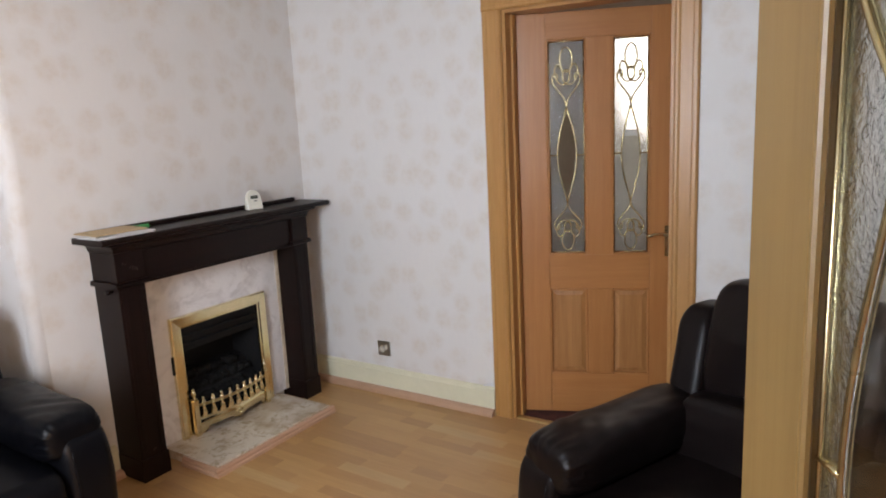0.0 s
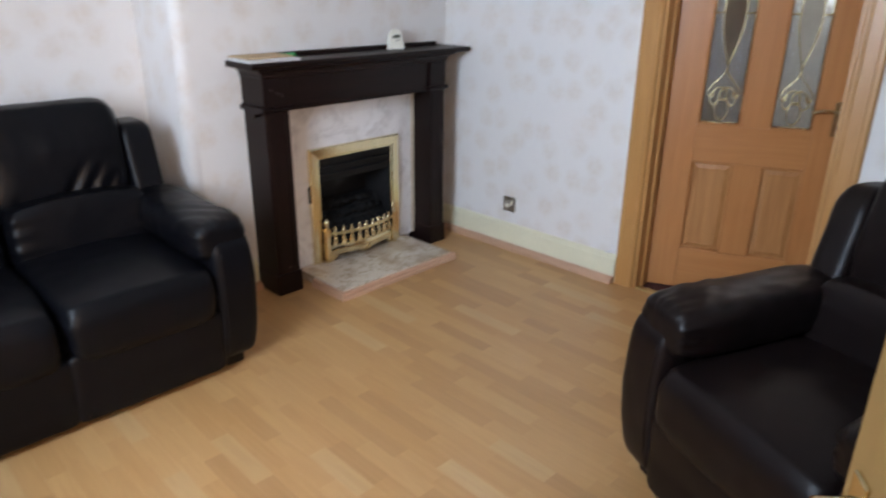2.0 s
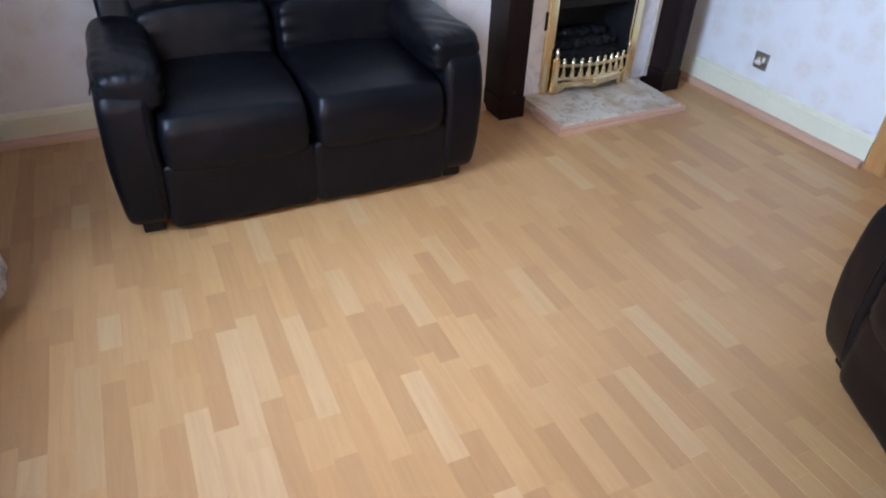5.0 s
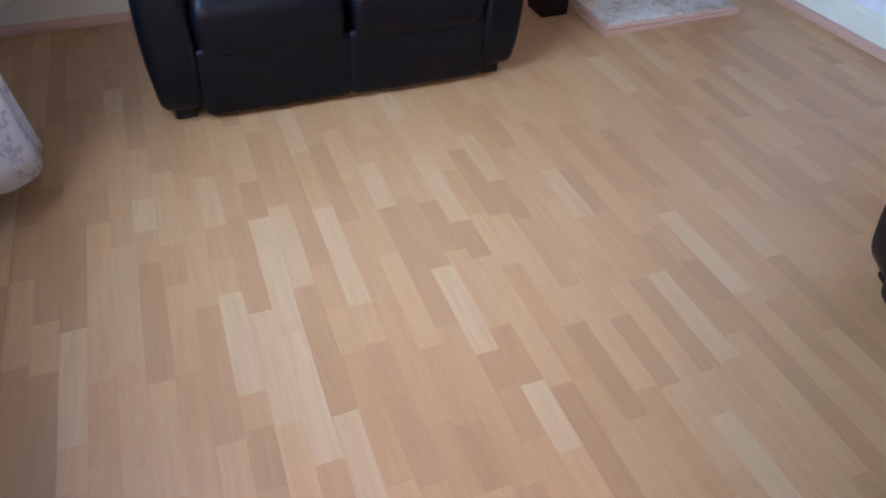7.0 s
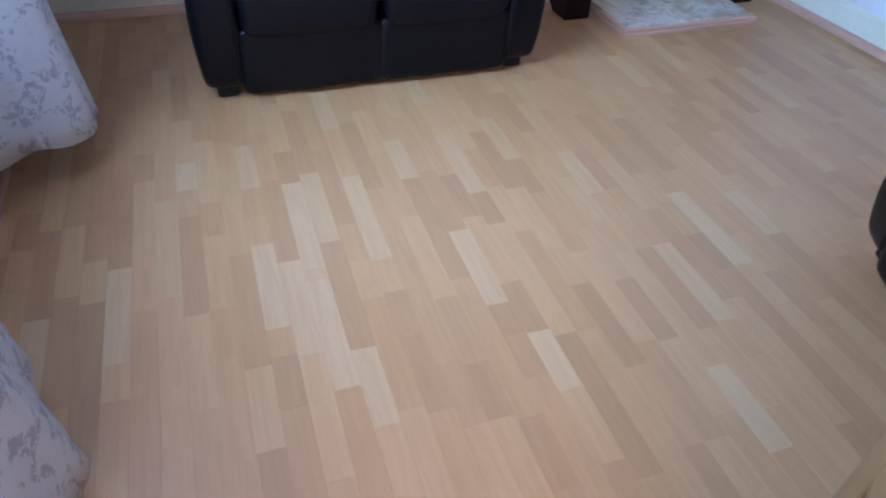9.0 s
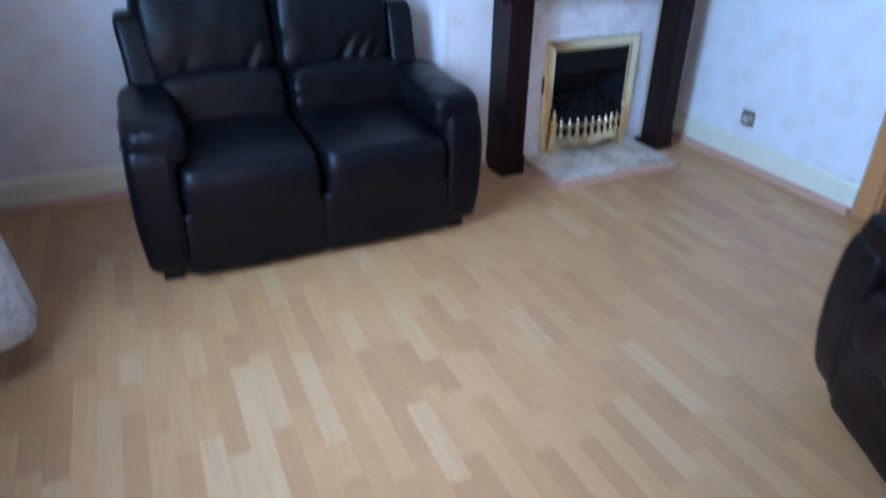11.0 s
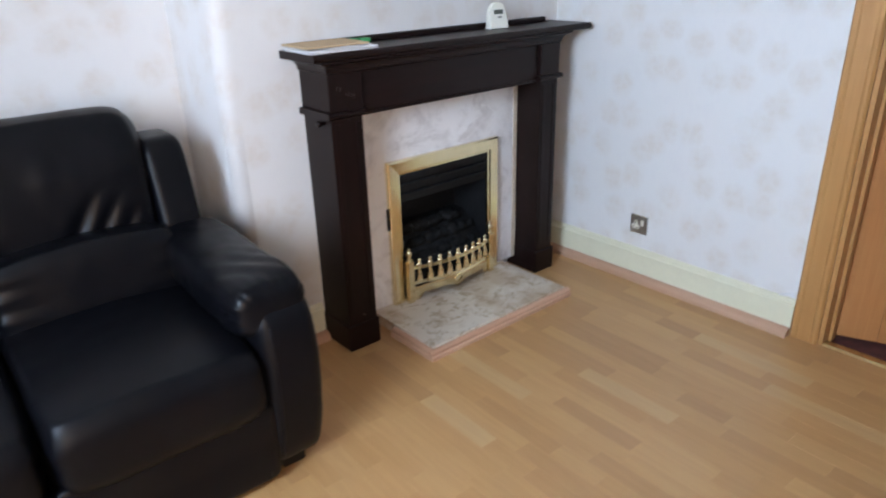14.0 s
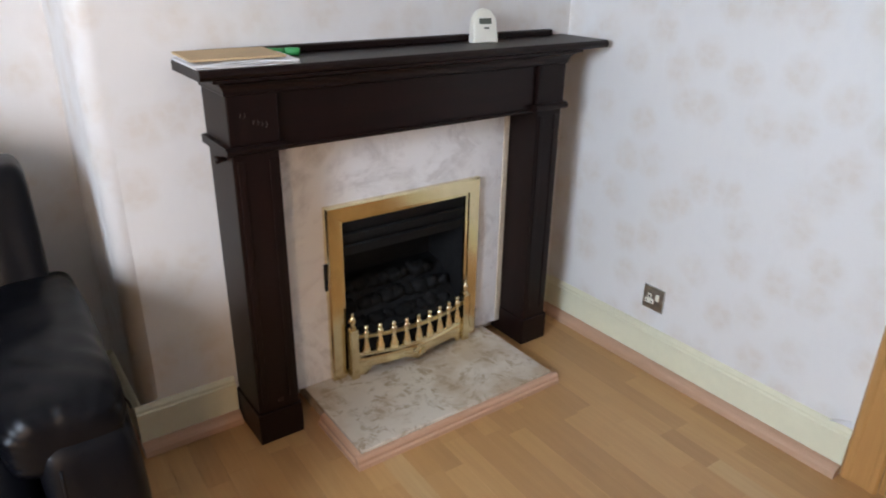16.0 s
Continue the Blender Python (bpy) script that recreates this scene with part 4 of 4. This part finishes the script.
for x in (-0.034, 0.034):
    part("screw", tube([(x, -0.0055, 0), (x, -0.0070, 0)], 0.0028, 10), M_STEEL, socket)
# lifted scrap of wallpaper above the skirting end
bm = bmesh.new()
ga = [[bm.verts.new((-0.001 - 0.012 * (a / 5) ** 2 - 0.004 * b, -1.222 + 0.052 * a / 5, 0.150 + 0.030 * b / 3 * (1 - a / 7))) for b in range(4)] for a in range(6)]
for a in range(5):
    for b in range(3):
        bm.faces.new((ga[a][b], ga[a + 1][b], ga[a + 1][b + 1], ga[a][b + 1]))
r = bmesh.ops.extrude_face_region(bm, geom=bm.faces[:])
bmesh.ops.translate(bm, vec=(-0.0006, 0, 0), verts=[v for v in r["geom"] if isinstance(v, bmesh.types.BMVert)])
tagged(part("wallpaper_scrap", bm, M_SHEET), "torn curl of wallpaper above the skirting end", "wallpaper")


# ---------------------------------------------------------------- leather recliner seats
CREASES = (((-0.55, 0.30, 0.7, 0.07, 0.16), (0.10, 0.35, 0.6, 0.06, 0.14), (0.30, 0.45, 0.9, 0.07, 0.20), (0.62, 0.22, 0.6, 0.06, 0.15)),
           ((-0.70, 0.25, 0.6, 0.06, 0.14), (-0.15, 0.50, 1.0, 0.07, 0.24), (0.10, 0.52, 0.9, 0.06, 0.22), (0.40, 0.45, 0.7, 0.06, 0.18)))


def recliner(name, label, seats, seat_w, leather, group):
    """A padded recliner facing -y: local x across, z up, the middle of its floor outline at the origin."""
    e = tagged(empty(name), label, "sofa" if seats > 1 else "armchair", group)
    half = seats * seat_w / 2
    part("base", box(-half - 0.04, half + 0.04, -0.36, 0.33, 0.045, 0.30, 0.02), leather, e)

    def tilted(bm, at, ang):
        bmesh.ops.rotate(bm, cent=at, matrix=Matrix.Rotation(radians(ang), 3, "X"), verts=bm.verts[:])
        return bm

    part("back_shell", tilted(box(-half - 0.03, half + 0.03, 0.275, 0.35, 0.20, 0.90, 0.03, 3), (0, 0.31, 0.30), -13), leather, e, "", True)
    for i in range(seats):
        x = -half + seat_w * (i + 0.5)
        sgn = (1 if i else -1) * (seats > 1)

        def seat_shape(q):
            # crowned top that rolls over the front edge; the lower front seam sags in the middle
            if q.z > 0:
                q.z += 0.20 * (1 - q.x ** 2) * (1 - 0.5 * q.y ** 2)
            if q.y < -0.2:
                q.z -= 0.16 * (-q.y - 0.2) * (1 if q.z > 0 else 0.5)
                roll = (-q.y - 0.2) / 0.8
                q.z -= 0.16 * roll * (1 - q.x ** 4) * (q.z < 0)
                # puckers along the seam between the two seats
                q.x -= 0.012 * roll * math.sin(9 * q.z) * abs(q.x) ** 6
            return q
        part("seat_cushion", puff((seat_w + 0.014, 0.69, 0.212), (x, -0.142, 0.362), (16, 5, 3.2), 30, seat_shape, 0.003, i * 3.0), leather, e, "", True)

        def front_shape(q):
            q.y -= (0.18 * (1 - q.z ** 2) + 0.28 * max(0.0, q.z)) * (q.y < 0)
            return q
        part("footrest_panel", puff((seat_w + 0.014, 0.10, 0.262), (x, -0.402, 0.157), (22, 9, 14), 16, front_shape, 0.003, i * 5.0), leather, e, "", True)

        def lumbar_shape(q):
            q.z += 0.22 * (1 - q.x ** 2) * (q.z > 0)
            rim = abs(q.x) ** 5
            q.y += 0.06 * rim * math.sin(13 * q.z + 2 * i)
            return q
        part("lumbar_cushion", tilted(puff((seat_w + 0.010, 0.245, 0.235), (x, 0.145, 0.522), (12, 3.0, 4.5), 30, lumbar_shape, 0.003, 8 + i), (x, 0.125, 0.53), -9), leather, e, "", True)

        def head_shape(q):
            # full at the top, drawn in to the lower seam, with slanting creases above it
            low = max(0.0, min(1.0, (0.45 - q.z) / 1.3))
            q.y *= 0.74 + 0.26 * min(1.0, (q.z + 1) / 1.1)
            q.x *= 1.0 + 0.015 * q.z
            if sgn < 0 and q.x < 0:
                q.x -= 0.05 * (q.z + 1) * abs(q.x)
            q.z += 0.12 * low * (1 - q.x ** 2)
            # gathers fanning out from the seam between the seats
            rim = max(0.0, -q.x * sgn) ** 5
            q.y += 0.07 * rim * math.sin(10 * q.z + 3 * q.x)
            if q.y < 0:
                for x0, slope, reach, wide, deep in CREASES[i]:
                    up = (q.z + 1) / reach
                    if up < 1:
                        q.y += deep * (1 - up) * math.exp(-((q.x - x0 - slope * (q.z + 1)) / wide) ** 2)
            return q
        part("head_cushion", tilted(puff((seat_w + 0.016, 0.275, 0.462), (x - 0.016 * (seats > 1), 0.235, 0.772), (7, 3.0, 5.5), 44, head_shape, 0.0035, 20 + i * 4), (x, 0.19, 0.6), -16), leather, e, "", True)
        seam = tube([(x - seat_w / 2 + 0.02 + (seat_w - 0.04) * k / 16, -0.456 - 0.008 * math.sin(math.pi * k / 16), 0.282 - 0.012 * math.sin(math.pi * k / 16)) for k in range(17)], 0.003, 6)
        part("seam", seam, leather, e, "", True)
        for xs in (-1, 1):
            part("seam", tube([(x + xs * (seat_w / 2 - 0.030), -0.455, 0.045 + 0.21 * k / 8) for k in range(9)], 0.0022, 6), leather, e, "", True)
    for s in (-1, 1):
        # side panel: full in the middle, drawn in towards the foot
        xa = s * (half + 0.066)

        def panel_shape(q, s=s):
            bulge = 1 - abs(q.z - 0.10) ** 2.2
            if q.y < 0:
                q.y *= 0.97 + 0.075 * bulge
            if q.x * s > 0:
                q.x += s * (0.20 * bulge + 0.02)
            return q
        part("arm_panel", puff((0.158, 0.82, 0.530), (xa, -0.045, 0.300), (7, 12, 14), 20, panel_shape, 0.003, 40 + s), leather, e, "", True)
        piping = tube([(xa - s * 0.045, -0.045 - 0.415 * (0.97 + 0.075 * (1 - abs(zz - 0.10) ** 2.2)) * 0.985, 0.300 + 0.265 * zz) for zz in [-0.85 + k * 0.1 for k in range(17)]], 0.003, 6)
        part("seam", piping, leather, e, "", True)

        def pad_shape(q, s=s):
            q.z += 0.16 * (1 - q.x ** 2) * (q.z > 0)
            if q.y < 0:
                q.z -= 0.10 * q.y * q.y
                q.x *= 1 + 0.06 * -q.y
            end = max(0.0, min(1.0, (-q.y - 0.62) / 0.38))
            if end > 0:
                # leather gathered towards a point at the front of the pad
                turn = math.atan2(q.z + 0.35, q.x)
                ruck = 0.032 * end * math.sin(13 * turn + s) + 0.024 * end * math.sin(29 * turn)
                q.x *= 1 + ruck
                q.z += 0.8 * ruck * (q.z + 0.35)
                q.y += 0.10 * end ** 3
            # shallow rucks across the top, where the pad is drawn to its nose
            q.z += 0.035 * math.exp(-((q.y + 0.45) / 0.3) ** 2) * math.sin(22 * q.y + 7 * q.x + s) * (q.z > 0)
            if q.y > 0:
                q.z += 0.16 * q.y
            return q
        part("arm_pad", puff((0.218, 0.66, 0.148), (s * (half + 0.044), -0.150, 0.543), (5, 4.6, 3.0), 34, pad_shape, 0.005, 60 + 9 * s), leather, e, "", True)
        pad_seam = tube([(s * (half + 0.048) + 0.110 * math.cos(k * math.pi / 14), -0.395 - 0.012 * math.sin(k * math.pi / 14), 0.540 + 0.075 * math.sin(k * math.pi / 14)) for k in range(15)], 0.0025, 6)
        part("seam", pad_seam, leather, e, "", True)

        def wing_shape(q, s=s):
            q.y += 0.48 * (q.z + 1)
            if q.z > 0:
                q.y = q.y * (1 - 0.2 * q.z) + 0.15 * q.z
            q.x += s * (0.26 if s < 0 else 0.06) * q.z
            return q
        part("wing", puff((0.126, 0.23, 0.51), (s * (half + 0.032), 0.180, 0.630), (6, 6, 11) if seats > 1 else (4, 4, 7), 18, wing_shape, 0.003, 80 + s), leather, e, "", True)
        for y in (-0.362, 0.30):
            part("foot", box(xa - 0.038, xa + 0.038, y - 0.036, y + 0.036, 0.0, 0.050, 0.008), M_FOOT, e)
    return e


sofa = recliner("sofa", "black leather two-seat recliner sofa in the alcove", 2, 0.530, M_LEATHER, "leather suite")
sofa.matrix_world = pose(-2.378, -0.180, 0, 0, 0, -1.2)
chair = recliner("armchair", "dark brown leather recliner armchair beside the open door", 1, 0.57, M_BROWN, "leather suite")
chair.matrix_world = pose(-1.026, -2.574, 0, 0, 0, -115)


# ---------------------------------------------------------------- curtains and window
def curtain(name, foot, top, hem, folds, deep, seed, label):
    """A gathered curtain hanging from its rail, its foot standing out into the room; foot and top are lines in plan."""
    bm = bmesh.new()
    nu, nz = 110, 30
    r = random.Random(seed)
    ph = [r.uniform(0, 6.28) for _ in range(4)]
    grid = []
    for i in range(nu + 1):
        u = i / nu
        a, b = along(foot, u), along(top, u)
        t = along(foot, min(1.0, u + 0.01)) - along(foot, max(0.0, u - 0.01))
        side = Vector((t.y, -t.x)).normalized()
        col = []
        for j in range(nz + 1):
            v = j / nz
            w = v ** 1.2
            wave = math.sin(u * folds * math.tau + ph[0] + 0.6 * math.sin(2 * v + ph[1]))
            fine = math.sin(u * folds * 2.3 * math.tau + ph[2])
            p = b.lerp(a, w) + side * (deep * wave * (1.25 - 0.5 * v) + 0.3 * deep * fine)
            z = 2.25 + (hem + 0.010 * math.sin(u * folds * math.tau + ph[3]) - 2.25) * v
            col.append(bm.verts.new((max(WX + 0.006, p.x), p.y, z)))
        grid.append(col)
    for i in range(nu):
        for j in range(nz):
            bm.faces.new((grid[i][j], grid[i + 1][j], grid[i + 1][j + 1], grid[i][j + 1]))
    ext = bmesh.ops.extrude_face_region(bm, geom=bm.faces[:])
    bmesh.ops.translate(bm, vec=(0.002, 0, 0), verts=[v for v in ext["geom"] if isinstance(v, bmesh.types.BMVert)])
    return tagged(part(name, bm, M_CURTAIN, None, "", True), label, "curtain", "window curtains")


CURTAIN_LABEL = "white curtain with grey floral print at the window"
curtain("curtain", [(-3.73, -1.13), (-3.62, -1.07), (-3.50, -1.03), (-3.42, -0.92), (-3.41, -0.82), (-3.50, -0.68), (-3.64, -0.60), (-3.73, -0.54)],
        [(-3.72, -1.10), (-3.68, -1.03), (-3.64, -0.97), (-3.62, -0.90), (-3.62, -0.82), (-3.64, -0.74), (-3.68, -0.66), (-3.72, -0.58)],
        0.14, 3.0, 0.012, 3, CURTAIN_LABEL)
curtain("curtain", [(-3.73, -1.55), (-3.66, -1.62), (-3.56, -1.86), (-3.44, -2.12), (-3.41, -2.32), (-3.48, -2.54), (-3.62, -2.70), (-3.73, -2.80)],
        [(-3.72, -2.30), (-3.68, -2.36), (-3.64, -2.44), (-3.62, -2.52), (-3.62, -2.60), (-3.64, -2.68), (-3.68, -2.76), (-3.72, -2.84)],
        0.14, 5.0, 0.016, 8, CURTAIN_LABEL)

y0, y1, z0, z1 = WIN
win = tagged(empty("window_1", (WX, 0, 0)), "white plastic window behind the curtains", "window", kind="structure")
fx = (-0.17, -0.11)
for a, c in ((y0, y0 + 0.06), ((y0 + y1) / 2 - 0.03, (y0 + y1) / 2 + 0.03), (y1 - 0.06, y1)):
    part("window_frame", box(*fx, a, c, z0 + 0.06, z1 - 0.06, 0.006), M_UPVC, win)
for a, c in ((z0, z0 + 0.06), (z1 - 0.06, z1)):
    part("window_frame", box(*fx, y0, y1, a, c, 0.006), M_UPVC, win)
part("window_sill", box(-0.105, 0.05, y0 - 0.03, y1 + 0.03, z0 - 0.025, z0 - 0.001, 0.006), M_UPVC, win)
for a, c in ((y0 + 0.06, (y0 + y1) / 2 - 0.03), ((y0 + y1) / 2 + 0.03, y1 - 0.06)):
    pane = part("pane", box(-0.19, -0.185, a, c, z0 + 0.06, z1 - 0.06), M_PANE, win)
    pane.visible_shadow = False
hw = tagged(empty("window_2"), "bright white framed hall window", "window", kind="structure")
for a, c in ((HW[0], HW[0] + 0.04), (HW[1] - 0.04, HW[1])):
    part("window_frame", box(1.33, 1.38, a, c, HW[2], HW[3], 0.004), M_UPVC, hw)
for a, c in ((HW[2], HW[2] + 0.04), (HW[3] - 0.04, HW[3]), (1.72, 1.75)):
    part("window_frame", box(1.33, 1.38, HW[0] + 0.04, HW[1] - 0.04, a, c, 0.004), M_UPVC, hw)

# ---------------------------------------------------------------- keys in the open door
keys = tagged(empty("key_bunch"), "bunch of steel keys hanging in the brass lock", "keys")
keys.matrix_world = pose(-2.736, -3.148, 0.004 - 0.055, 0, 0, 33)
part("key", tube([(0.714, 0.024, 0.852), (0.714, 0.048, 0.852)], 0.0035, 8), M_STEEL, keys)
part("bow", tube([(0.714 + 0.0, 0.058 + 0.011 * math.cos(a), 0.852 + 0.011 * math.sin(a)) for a in [k * math.tau / 16 for k in range(16)]], 0.003, 6, True), M_STEEL, keys)
part("ring", tube([(0.714 + 0.012 * math.cos(a), 0.062, 0.834 + 0.012 * math.sin(a)) for a in [k * math.tau / 18 for k in range(18)]], 0.0012, 6, True), M_STEEL, keys)
bm = box(0.712, 0.7145, 0.056, 0.068, 0.808, 0.823, 0.001, 1)
add_box(bm, 0.7122, 0.7143, 0.060, 0.0645, 0.772, 0.809)
add_box(bm, 0.7122, 0.7143, 0.0645, 0.068, 0.775, 0.780)
add_box(bm, 0.7122, 0.7143, 0.0645, 0.068, 0.785, 0.790)
part("key", bm, M_STEEL, keys)

# ---------------------------------------------------------------- laminate floor, strip by strip
SW = 0.0645
ROW0 = -2.890
LAID = Matrix.Translation((-2.89, -1.2, 0)) @ Matrix.Rotation(radians(-1.4), 4, "Z") @ Matrix.Translation((2.89, 1.2, 0))   # laid slightly out of square
LENGTHS = (0.17, 0.24, 0.31, 0.37, 0.43)
# printed strips that stand out by their tone: row, north end, south end, tone (2 pale, 0 dark)
PINS = (
    (0, -1.199, -1.636, 2), (3, -1.208, -1.642, 2), (7, -1.574, -1.901, 2), (16, -1.796, -2.126, 2), (-6, -1.202, -1.642, 2),
    (-2, -1.488, -1.831, 2), (-8, -1.491, -1.843, 2), (0, -1.676, -2.068, 2), (-1, -1.942, -2.30, 1), (3, -0.603, -0.898, 2),
    (6, -1.023, -1.270, 2), (4, -2.059, -2.250, 0), (7, -2.017, -2.165, 0), (15, -1.800, -2.140, 0), (14, -2.257, -2.509, 2),
    (-2, -0.934, -1.197, 2), (0, -1.007, -1.199, 0), (-5, -0.997, -1.155, 2), (22, -1.614, -1.847, 2), (15, -1.245, -1.503, 2),
    (-2, -1.930, -2.088, 0), (8, -2.024, -2.219, 2), (6, -2.266, -2.456, 0), (12, -0.957, -1.245, 2))


def strip_bm(bm, length, x, y):
    w, l, h, c = SW / 2 - 0.0001, length / 2 - 0.0001, 0.004, 0.0002
    lo = [bm.verts.new((x + a, y + b, -h)) for a, b in ((-w, -l), (w, -l), (w, l), (-w, l))]
    md = [bm.verts.new((x + a, y + b, -c)) for a, b in ((-w, -l), (w, -l), (w, l), (-w, l))]
    up = [bm.verts.new((x + a, y + b, 0)) for a, b in ((-w + c, -l + c), (w - c, -l + c), (w - c, l - c), (-w + c, l - c))]
    for i in range(4):
        j = (i + 1) % 4
        bm.faces.new((lo[i], lo[j], md[j], md[i]))
        bm.faces.new((md[i], md[j], up[j], up[i]))
    bm.faces.new(up)


strip_mesh = {}
rest = [bmesh.new() for _ in range(3)]
rng = random.Random(11)
count = 0


def lay(row, north, south, tone):
    """One strip of the print, from its north to its south end."""
    global count
    length = north - south
    x, y = ROW0 + (row + 0.5) * SW, (north + south) / 2
    if -3.25 < x < -1.2 and -2.25 < y < -0.62 and count < 300:
        key = (round(length, 3), tone)
        if key not in strip_mesh:
            bm = bmesh.new()
            strip_bm(bm, length, 0, 0)
            strip_mesh[key] = mesh_of("strip", bm, M_LAM[tone])
        ob = new("strip", strip_mesh[key])
        ob.parent = floor
        ob.matrix_world = LAID @ pose(x, y, 0)
        count += 1
    else:
        strip_bm(rest[tone], length, x, y)


for row in range(-14, 45):
    pins = sorted([p for p in PINS if p[0] == row], key=lambda p: -p[1])
    top = NY - 0.004
    stops = [(p[1], p[2], p[3]) for p in pins] + [(SY - T, None, None)]
    for n_end, s_end, tone in stops:
        first = rng.uniform(0.1, 0.4)
        while top - n_end > 0.03:
            length = first if first else rng.choice(LENGTHS)
            first = 0
            if top - n_end - length < 0.12:
                length = top - n_end
            lay(row, top, top - length, rng.choices((0, 1, 2), (5, 13, 1))[0])
            top -= length
        if s_end is not None:
            lay(row, top, s_end, tone)
            top = s_end
for tone in range(3):
    me = bpy.data.meshes.new("laminate_strips")
    rest[tone].to_mesh(me)
    rest[tone].free()
    me.materials.append(M_LAMR[tone])
    field = new("laminate_strips", me)
    field.parent = floor
    field.matrix_world = LAID
    tagged(field, "light oak laminate strips", kind="stuff")
